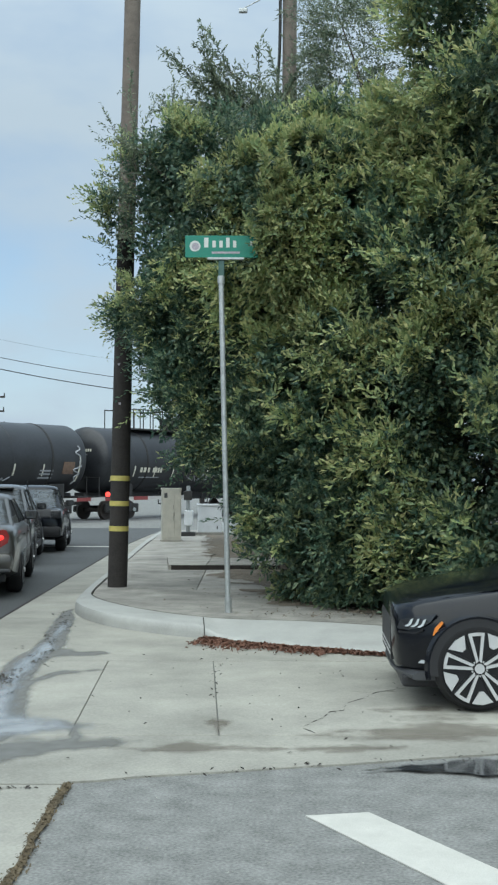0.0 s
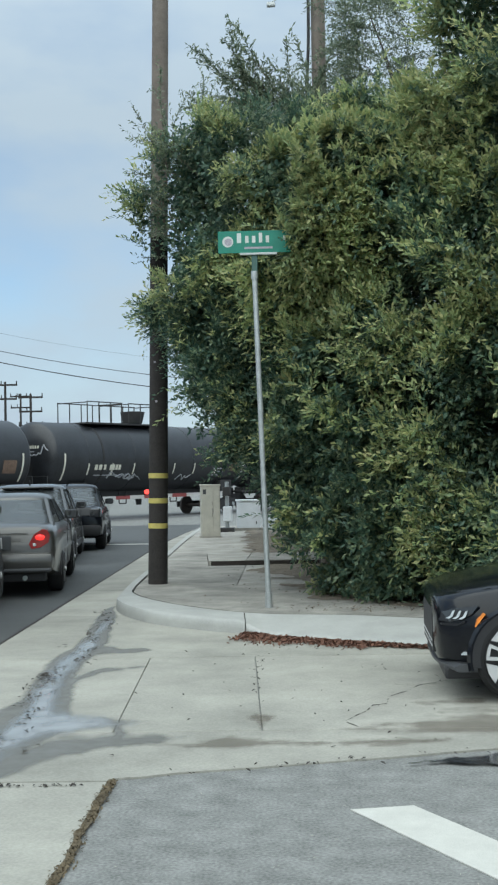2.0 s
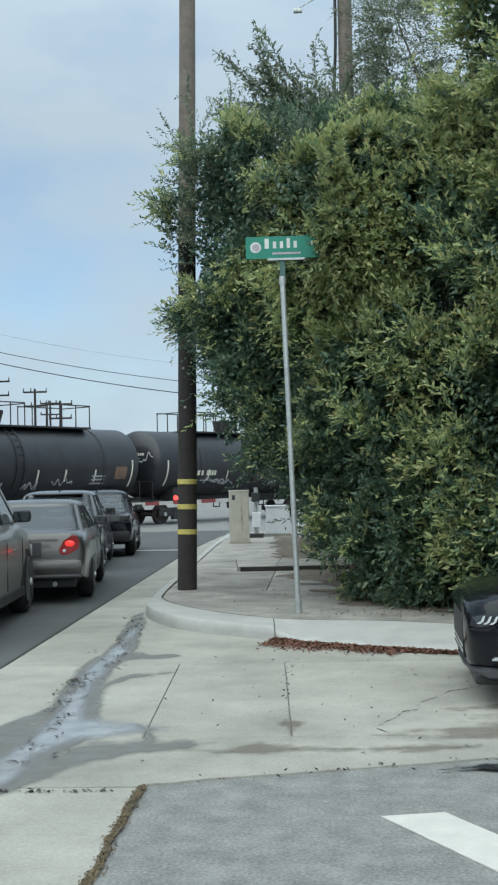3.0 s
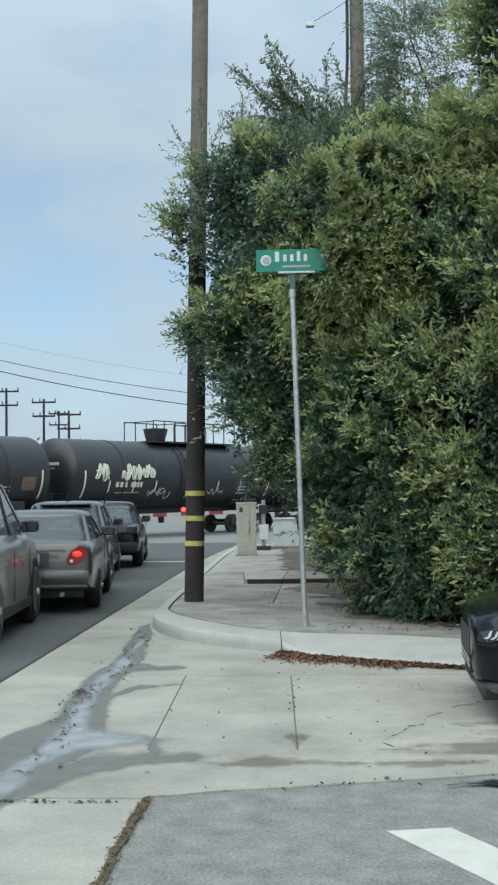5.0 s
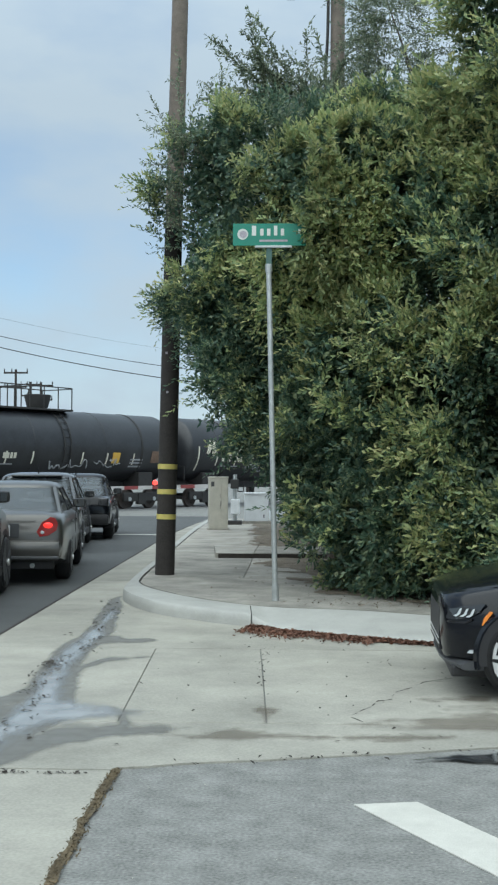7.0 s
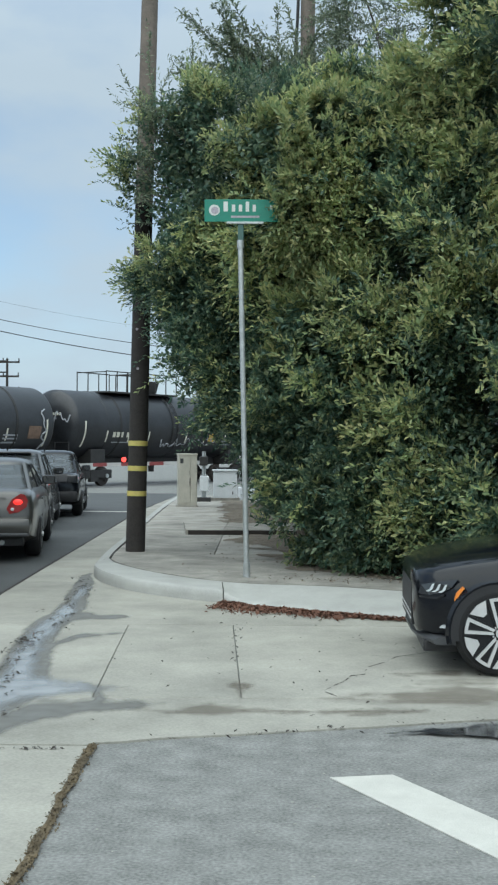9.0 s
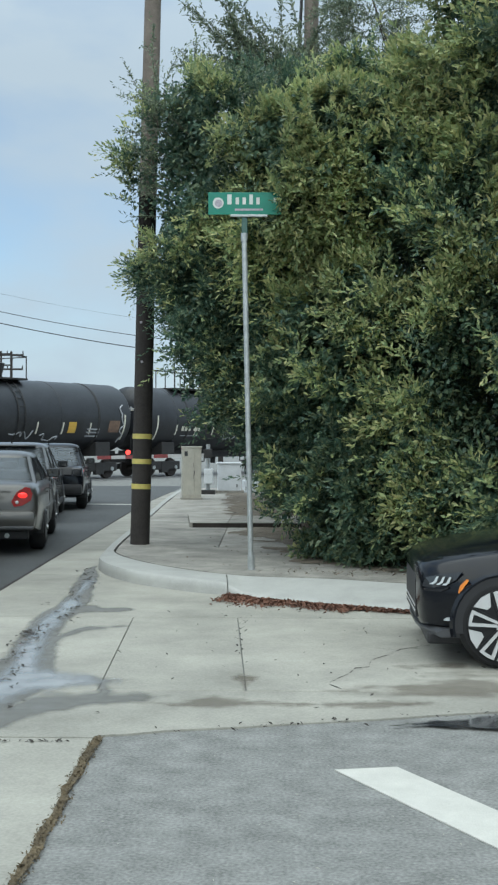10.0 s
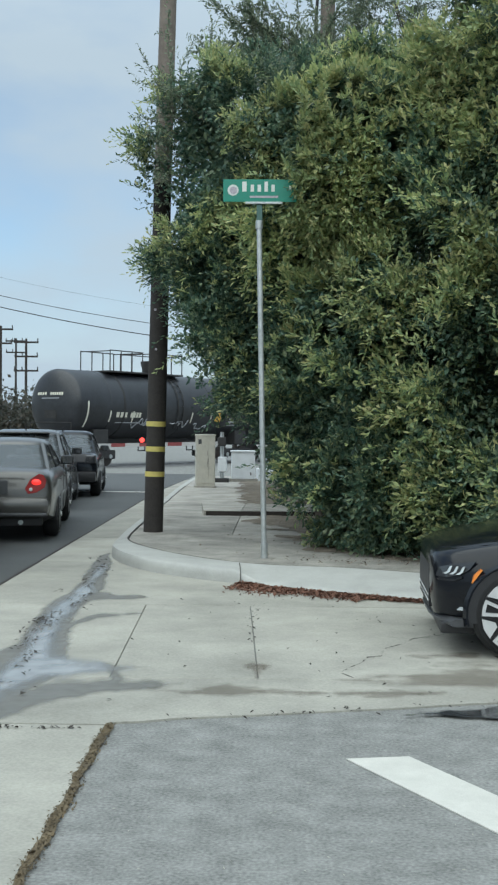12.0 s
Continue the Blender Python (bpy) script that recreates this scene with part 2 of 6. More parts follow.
# young leaf tone that also carries the light on tips and tops
M_LEAF_YOUNG_LIT = leaf_mat("leaf_young_lit", (0.2, 0.28, 0.135), (0.36, 0.41, 0.18), (0.52, 0.5, 0.24))
M_LEAF_GREY = leaf_mat("leaf_grey_green", (0.085, 0.12, 0.085), (0.16, 0.2, 0.135), (0.27, 0.3, 0.19))
M_BRUSH = leaf_mat("dry_brush", (0.035, 0.04, 0.03), (0.06, 0.06, 0.045), (0.11, 0.09, 0.07))


# ---- mesh helpers ----
def part(name, bm, material, parent=None, label="", smooth=0, m=None):
    """Links a bmesh as one mesh object; smooth: the angle past which an edge stays sharp."""
    me = bpy.data.meshes.new(name)
    bmesh.ops.recalc_face_normals(bm, faces=bm.faces)
    bm.to_mesh(me)
    bm.free()
    if smooth:
        for p in me.polygons:
            p.use_smooth = True
        me.set_sharp_from_angle(angle=radians(smooth))
    for one in material if isinstance(material, (list, tuple)) else (material,):
        me.materials.append(one)
    ob = new(name, me)
    if parent:
        ob.parent = parent
    if m is not None:
        ob.matrix_basis = m
    if label:
        ob["label"] = label
    return ob


def thing(name, m, label, category, group="", kind=""):
    ob = new(name)
    ob.matrix_basis = m
    return tagged(ob, label, category, group, kind)


def box(bm, x0, x1, y0, y1, z0, z1, bevel=0.0):
    r = bmesh.ops.create_cube(bm, size=1)
    vs = r["verts"]
    for v in vs:
        v.co = Vector((x0 + (v.co.x + 0.5) * (x1 - x0), y0 + (v.co.y + 0.5) * (y1 - y0), z0 + (v.co.z + 0.5) * (z1 - z0)))
    if bevel:
        es = list({e for v in vs for e in v.link_edges})
        bmesh.ops.bevel(bm, geom=es, offset=bevel, segments=2, affect="EDGES", profile=0.6)
    return vs


def bx(x0, x1, y0, y1, z0, z1, bevel=0.0):
    bm = bmesh.new()
    box(bm, x0, x1, y0, y1, z0, z1, bevel)
    return bm


def rod(bm, a, b, r0, r1=None, sides=10):
    """A round bar from a to b."""
    a, b = Vector(a), Vector(b)
    r1 = r0 if r1 is None else r1
    q = (b - a).to_track_quat("Z", "Y")
    rings = []
    for c, r in ((a, r0), (b, r1)):
        rings.append([bm.verts.new(c + q @ Vector((r * math.cos(i * math.tau / sides), r * math.sin(i * math.tau / sides), 0))) for i in range(sides)])
    for i in range(sides):
        j = (i + 1) % sides
        bm.faces.new((rings[0][i], rings[0][j], rings[1][j], rings[1][i]))
    bm.faces.new(rings[0][::-1])
    bm.faces.new(rings[1])


def bar(a, b, r0, r1=None, sides=10):
    bm = bmesh.new()
    rod(bm, a, b, r0, r1, sides)
    return bm


def lathe(profile, sides=32, axis="Y"):
    """A turned body: profile is (radius, along) pairs."""
    bm = bmesh.new()
    rings = []
    for r, h in profile:
        ring = []
        for i in range(sides):
            c, s = r * math.cos(i * math.tau / sides), r * math.sin(i * math.tau / sides)
            ring.append(bm.verts.new((c, h, s) if axis == "Y" else ((h, c, s) if axis == "X" else (c, s, h))))
        rings.append(ring)
    for a, b in zip(rings, rings[1:]):
        for i in range(sides):
            j = (i + 1) % sides
            bm.faces.new((a[i], a[j], b[j], b[i]))
    for ring in (rings[0], rings[-1]):
        bm.faces.new(ring)
    return bm


def loft(sections):
    """Skins closed rings of equal count, capped at both ends."""
    bm = bmesh.new()
    rings = [[bm.verts.new(p) for p in s] for s in sections]
    n = len(rings[0])
    for a, b in zip(rings, rings[1:]):
        for i in range(n):
            j = (i + 1) % n
            bm.faces.new((a[i], a[j], b[j], b[i]))
    bm.faces.new(rings[0])
    bm.faces.new(rings[-1])
    return bm


def prism(pts, z0, z1, chamfer=0.0):
    """A flat slab over an outline; z0 and z1 may be functions of (x, y)."""
    f0 = z0 if callable(z0) else (lambda x, y: z0)
    f1 = z1 if callable(z1) else (lambda x, y: z1)
    bm = bmesh.new()
    lo = [bm.verts.new((x, y, f0(x, y))) for x, y in pts]
    n = len(pts)
    if chamfer:
        mid = [bm.verts.new((x, y, f1(x, y) - chamfer)) for x, y in pts]
        cx, cy = sum(p[0] for p in pts) / n, sum(p[1] for p in pts) / n
        hi = []
        for x, y in pts:
            d = max(0.05, math.hypot(x - cx, y - cy))
            k = chamfer / d
            hi.append(bm.verts.new((x + (cx - x) * k, y + (cy - y) * k, f1(x, y))))
        rings = (lo, mid, hi)
    else:
        rings = (lo, [bm.verts.new((x, y, f1(x, y))) for x, y in pts])
    for a, b in zip(rings, rings[1:]):
        for i in range(n):
            j = (i + 1) % n
            bm.faces.new((a[i], a[j], b[j], b[i]))
    bm.faces.new(rings[0][::-1])
    top = bm.faces.new(rings[-1])
    bmesh.ops.triangulate(bm, faces=[top])
    return bm


def contour(f, x0, x1, y0, y1, step, zf):
    """A thin sheet over the part of a rectangle where f(x, y) > 0."""
    nx, ny = int((x1 - x0) / step) + 1, int((y1 - y0) / step) + 1
    val = [[f(x0 + i * step, y0 + j * step) for j in range(ny)] for i in range(nx)]
    bm = bmesh.new()
    made = {}

    def vert(x, y):
        k = (round(x * 2000), round(y * 2000))
        if k not in made:
            made[k] = bm.verts.new((x, y, zf(x, y)))
        return made[k]

    for i in range(nx - 1):
        for j in range(ny - 1):
            c = [(i, j), (i + 1, j), (i + 1, j + 1), (i, j + 1)]
            v = [val[a][b] for a, b in c]
            if max(v) <= 0:
                continue
            out = []
            for k in range(4):
                (ia, ja), (ib, jb) = c[k], c[(k + 1) % 4]
                va, vb = v[k], v[(k + 1) % 4]
                if va > 0:
                    out.append(vert(x0 + ia * step, y0 + ja * step))
                if (va > 0) != (vb > 0):
                    s = va / (va - vb)
                    out.append(vert(x0 + (ia + (ib - ia) * s) * step, y0 + (ja + (jb - ja) * s) * step))
            out = list(dict.fromkeys(out))
            if len(out) > 2:
                try:
                    bm.faces.new(out)
                except ValueError:
                    pass
    for face in bm.faces:
        if face.normal.z < 0:
            face.normal_flip()
    return bm


def sheet(name, bm, material, parent=None, label=""):
    me = bpy.data.meshes.new(name)
    bm.to_mesh(me)
    bm.free()
    me.materials.append(material)
    ob = new(name, me)
    if parent:
        ob.parent = parent
    if label:
        ob["label"] = label
    return ob


def rough_noise(x, y, s, seed=0.0):
    return noise.fractal(Vector((x * s, y * s, seed)), 1.0, 2.0, 4)


def smoothstep(a, b, x):
    t = min(1, max(0, (x - a) / (b - a)))
    return t * t * (3 - 2 * t)


def spline(pts, n):
    """Catmull-Rom through the points, n steps a span."""
    out = []
    for i in range(len(pts) - 1):
        p = [pts[max(0, i - 1)], pts[i], pts[i + 1], pts[min(len(pts) - 1, i + 2)]]
        for k in range(n):
            t = k / n
            out.append(tuple(0.5 * (2 * p[1][a] + (p[2][a] - p[0][a]) * t + (2 * p[0][a] - 5 * p[1][a] + 4 * p[2][a] - p[3][a]) * t * t
                                    + (3 * p[1][a] - p[0][a] - 3 * p[2][a] + p[3][a]) * t ** 3) for a in range(len(p[1]))))
    out.append(tuple(pts[-1]))
    return out


# ---- ground ----
def fall(y):
    """The street drops a little towards the railway."""
    return -0.24 * smoothstep(26, 48, y)


def build_ground():
    bm = bmesh.new()
    xs = [-1500, -400, -150, -60, -30, -15, -8, -4, 0, 4, 8, 15, 30, 60, 150, 400, 1500]
    ys = [-400, -60, -20, -5, 0, 5, 10, 15, 20, 24, 26, 29, 32, 35, 38, 41, 44, 48, 60, 80, 120, 300, 1000, 3000]
    g = [[bm.verts.new((x, y, fall(y))) for y in ys] for x in xs]
    for i in range(len(xs) - 1):
        for j in range(len(ys) - 1):
            bm.faces.new((g[i][j], g[i + 1][j], g[i + 1][j + 1], g[i][j + 1]))
    tagged(part("ground", bm, M_ASPHALT), "pale worn grey asphalt ground with fine grit", "ground", kind="structure")


def road_edge(y):
    return -2.88 - 0.0152 * (y - 13.7)


def build_road():
    bm = bmesh.new()
    ys = [-6, 2, 8, 14, 20, 24, 26, 28, 30, 32, 34, 36, 38, 40, 42, 44, 47.0]
    row = []
    for y in ys:
        row.append([bm.verts.new((x, y, fall(y) + 0.004)) for x in (-14.5, -9, road_edge(y))])
    for a, b in zip(row, row[1:]):
        for i in range(2):
            bm.faces.new((a[i], a[i + 1], b[i + 1], b[i]))
    road = tagged(part("road", bm, M_ROAD), "dark grey asphalt street leading to a railway crossing", "road", kind="structure")
    stop = prism([(-9.0, 29.7), (-3.15, 29.1), (-3.15, 29.45), (-9.0, 30.05)], lambda x, y: fall(y) + 0.005, lambda x, y: fall(y) + 0.009)
    part("stop_line", stop, M_STRIPE, road)
    ys2 = np.linspace(2, 40, 40)
    edge = [(road_edge(y) - 0.012 + 0.012 * rough_noise(0, y, 1.5, 2), float(y)) for y in ys2]
    edge += [(road_edge(y) - 0.045 + 0.02 * rough_noise(3, y, 1.5, 5), float(y)) for y in ys2[::-1]]
    part("edge_seam", prism(edge, lambda x, y: fall(y), lambda x, y: fall(y) + 0.008), M_DEBRIS_SHADE, road, "dark ragged seam where asphalt meets the gutter")
    line = prism([(0.27, 5.68), (0.58, 5.74), (2.6, 1.97), (2.33, 1.83)], 0.001, 0.006)
    tagged(part("limit_line", line, M_STRIPE), "white painted line on worn grey asphalt", "road marking", kind="structure")


KERB_FRONT = [(-2.98, 40.0), (-2.62, 28.0), (-2.36, 19.4), (-2.19, 15.3), (-2.06, 14.1), (-1.56, 13.0), (-0.88, 12.28), (-0.46, 11.98), (0.05, 11.55), (0.65, 11.18), (1.3, 10.84), (3.4, 9.9), (7.0, 8.6)]
KERB_BACK = [(-2.78, 40.0), (-2.43, 28.0), (-2.2, 19.4), (-2.1, 16.0), (-1.97, 14.95), (-1.55, 14.0), (-1.0, 13.2), (-0.5, 12.72), (-0.1, 12.5), (0.66, 12.32), (1.38, 11.95), (3.6, 10.9), (7.3, 9.6)]


def kerb_line(pts):
    return spline(pts, 6)


def build_kerb():
    front, back = kerb_line(KERB_FRONT), kerb_line(KERB_BACK)
    kerb = tagged(new("kerb"), "pale concrete kerb curving round the corner, worn edge", "kerb", kind="structure")
    cuts = [0, 6, 12, 20, 42, 62, 72]
    for a, b in zip(cuts, cuts[1:]):
        secs = []
        for i in range(a, b + 1):
            (fx, fy), (bx_, by) = front[i], back[i]
            if i == a and a:
                kf = 0.014 / math.dist(front[i], front[i + 1])
                kb = 0.014 / math.dist(back[i], back[i + 1])
                fx, fy = fx + (front[i + 1][0] - fx) * kf, fy + (front[i + 1][1] - fy) * kf
                bx_, by = bx_ + (back[i + 1][0] - bx_) * kb, by + (back[i + 1][1] - by) * kb
            z = fall(fy)
            low = smoothstep(41, 45, i)  # the lip sinks to a ramp beyond the joint
            top = 0.15 - 0.095 * low
            dx, dy = bx_ - fx, by - fy
            d = math.hypot(dx, dy)
            ux, uy = dx / d, dy / d
            secs.append([(fx, fy, z - 0.15), (fx + ux * 0.005, fy + uy * 0.005, z + top * 0.45), (fx + ux * 0.025, fy + uy * 0.025, z + top - 0.03), (fx + ux * 0.055, fy + uy * 0.055, z + top - 0.006),
                         (fx + ux * min(0.16, d * 0.4), fy + uy * min(0.16, d * 0.4), z + top), (bx_, by, z + 0.148), (bx_, by, z - 0.15)])
        part("kerb_stone", loft(secs), M_CONC_PALE, kerb, smooth=50)


def build_kerb_joint():
    """The dark open joint between kerb and sidewalk."""
    back = [p for p in kerb_line(KERB_BACK) if 11.6 < p[1] < 30]
    bm = bmesh.new()
    row = []
    for x, y in back:
        w = 0.014 + 0.012 * rough_noise(x, y, 2.0, 3)
        row.append([bm.verts.new((x - 0.004 + dx, y - 0.004 + dx, fall(y) + 0.1525)) for dx in (0.0, max(0.005, w))])
    for a, b in zip(row, row[1:]):
        bm.faces.new((a[0], a[1], b[1], b[0]))
    tagged(part("kerb_joint", bm, M_DEBRIS_SHADE), "dark dirt-filled joint behind the kerb", "joint", kind="structure")


def kerb_x(y):
    """The kerb's front at a place along the street."""
    line = kerb_line(KERB_FRONT)
    for (xa, ya), (xb, yb) in zip(line, line[1:]):
        if ya >= y >= yb:
            return xa + (xb - xa) * (ya - y) / max(1e-6, ya - yb)
    return line[-1][0]


def kerb_y(x):
    line = kerb_line(KERB_FRONT)
    for (xa, ya), (xb, yb) in zip(line, line[1:]):
        if xa <= x <= xb:
            return ya + (yb - ya) * (x - xa) / max(1e-6, xb - xa)
    return line[-1][1]


def apron_front(x):
    """Where the foreground asphalt meets the concrete."""
    return 6.27 + 0.27 * (x + 0.98)


def build_apron():
    """Concrete gutter and apron slabs between the asphalt and the kerb."""
    apron = tagged(new("pavement"), "sand-coloured concrete gutter apron with open joints and stains", "pavement", kind="structure")
    top = lambda x, y: fall(y) + 0.012
    low = lambda x, y: fall(y) - 0.08
    g = 0.004

    def edge_a(y):
        return -1.25 + (10.43 - y) * 0.0395

    def edge_b(y):
        return -0.32 + (10.54 - y) * 0.0418

    west = lambda y: road_edge(y) + 0.0
    slabs = []
    # beside the asphalt, in the foreground
    slabs.append([(west(1.5), 1.5), (-0.93, 1.5), (-0.955, 4.0), (-0.985, 6.22), (west(6.22), 6.22)])
    # lower row, up to the cross joint
    jag = [(x, apron_front(x) + 0.02 + 0.03 * rough_noise(x, 1, 3.0)) for x in np.linspace(-0.97, 3.9, 30)]
    slabs.append([(west(6.24), 6.24), (-0.99, 6.24)] + jag[:18] + [(jag[17][0], 7.42), (west(7.42), 7.42)])
    slabs.append(jag[17:] + [(4.0, 8.6), (jag[17][0] + g, 8.2), (jag[17][0] + g, 7.42)])
    # middle row with its two joints
    y0, y1 = 7.44, 10.48
    slabs.append([(west(y0), y0), (edge_a(y0) - g, y0), (edge_a(y1) - g, y1), (west(y1), y1)])
    slabs.append([(edge_a(y0) + g, y0), (edge_b(y0) - g, y0), (edge_b(y1) - g, y1), (edge_a(y1) + g, y1)])
    slabs.append([(edge_b(y0) + g, y0), (1.86, y0), (1.86, y1), (edge_b(y1) + g, y1)])
    slabs.append([(1.872, 8.22), (4.0, 8.62), (4.0, 9.9), (2.4, 10.48), (1.872, 10.48)])
    # upper row to the kerb
    y1 = 10.495
    k = [(x, kerb_y(x) + 0.03) for x in np.linspace(1.3, -1.95, 22)]
    slabs.append([(west(y1), y1), (1.86, y1)] + k + [(-2.03, 13.8), (west(13.8), 13.8)])
    for ya in np.arange(13.815, 39, 3.05):
        yb = min(ya + 3.04, 39.5)
        ys = np.linspace(ya, yb, 4)
        slabs.append([(west(ya), ya)] + [(kerb_x(y) + 0.02, y) for y in ys] + [(west(y), y) for y in ys[:0:-1]])
    for s in slabs:
        part("slab", prism([(float(a), float(b)) for a, b in s], low, top, 0.004), M_CONC, apron)
    # the kerb's far side of the side street
    far = prism([(4.01, 6.0 + 1.6), (12, 9.6), (12, 10.6), (7.0, 8.55), (4.01, 9.85)], low, top, 0.004)
    part("slab", far, M_CONC, apron)


def build_sidewalk():
    walk_ob = tagged(new("sidewalk"), "dusty concrete sidewalk with a slab lifted by roots", "sidewalk", kind="structure")
    back = kerb_line(KERB_BACK)
    bxs = lambda y: next((xa + (xb - xa) * (ya - y) / max(1e-6, ya - yb) for (xa, ya), (xb, yb) in zip(back, back[1:]) if ya >= y >= yb), 7)
    top = lambda x, y: fall(y) + 0.142
    low = lambda x, y: fall(y) - 0.1
    g = 0.008
    curve = [(x, y) for x, y in back if 9.5 < y < 14.6]
    part("slab", prism([(bxs(16.0) + g, 16.0), (bxs(15.2) + g, 15.2)] + [(x + 0.006, y + 0.012) for x, y in curve] + [(7.3, 16.0)], low, top, 0.005), M_CONC_WALK, walk_ob)
    rows = [16.015, 19.62, 23.0, 26.4, 29.8, 33.2, 36.6, 40.0]
    for i, (a, b) in enumerate(zip(rows, rows[1:])):
        cols = (None, -0.72, 0.75, 7.0)
        for c in range(3):
            xa0 = bxs(a) + g if c == 0 else cols[c] + g
            xb0 = bxs(b) + g if c == 0 else cols[c] + g
            tp = top
            if i == 1 and c < 2:
                xa0 = max(xa0, -1.34) if c == 0 else xa0
                xb0 = max(xb0, -1.6) if c == 0 else xb0
                tp = lambda x, y: fall(y) + 0.142 + 0.085 * (1 - (y - 19.6) / 3.4)
            part("slab", prism([(xa0, a + g), (cols[c + 1], a + g), (cols[c + 1], b - g), (xb0, b - g)], low, tp, 0.006), M_CONC_WALK, walk_ob)
    # dark strip on the slab's face, standing for undercut shade and soil
    part("undercut_shade", bx(-1.3, 0.74, 19.612, 19.6255, 0.1, 0.216), M_DEBRIS_SHADE, walk_ob, "dark strip for the shade and soil under the lifted slab")
    part("slab", prism([(bxs(19.62) + g, 19.65), (-1.35, 19.65), (-1.61, 22.99), (bxs(23.0) + g, 22.99)], low, top, 0.006), M_CONC_WALK, walk_ob)
    # soil and fallen leaves at the foot of the trees
    def soil(x, y):
        edge = 0.3 - 0.055 * (y - 14) - 0.55 * smoothstep(15.5, 19, y) if y > 14.2 else 0.3 + (14.2 - y) * 1.0
        return x - edge + 0.5 * rough_noise(x, y, 1.3, 3) + 0.12 * rough_noise(x, y, 5, 4)
    sheet("soil_strip", contour(soil, -1.2, 6.0, 11.6, 34, 0.06, lambda x, y: fall(y) + 0.150 + 0.012 * rough_noise(x, y, 4)), M_SOIL, walk_ob, "dark soil and leaf litter under the trees")


def capsules(chains, squash=0.3):
    """Depth inside a union of tapering strokes; each chain is (x, y, half width) points."""
    def f(x, y):
        best = -9.0
        for ch in chains:
            for (ax, ay, aw), (bx_, by, bw) in zip(ch, ch[1:]):
                ux, uy = bx_ - ax, (by - ay) * squash
                px_, py = x - ax, (y - ay) * squash
                t = min(1.0, max(0.0, (px_ * ux + py * uy) / max(1e-9, ux * ux + uy * uy)))
                best = max(best, aw + (bw - aw) * t - math.hypot(px_ - t * ux, py - t * uy))
        return best
    return f


def wet_sheet(name, f, soft, area, step, z, material, parent, label=""):
    """A thin film where f > 0, soft over that depth at its rim."""
    ob = sheet(name, contour(f, *area, step, z), material, parent, label)
    me = ob.data
    at = me.attributes.new("wet", "FLOAT", "POINT")
    for i, v in enumerate(me.vertices):
        at.data[i].value = smoothstep(0.0, soft, f(v.co.x, v.co.y))
    return ob


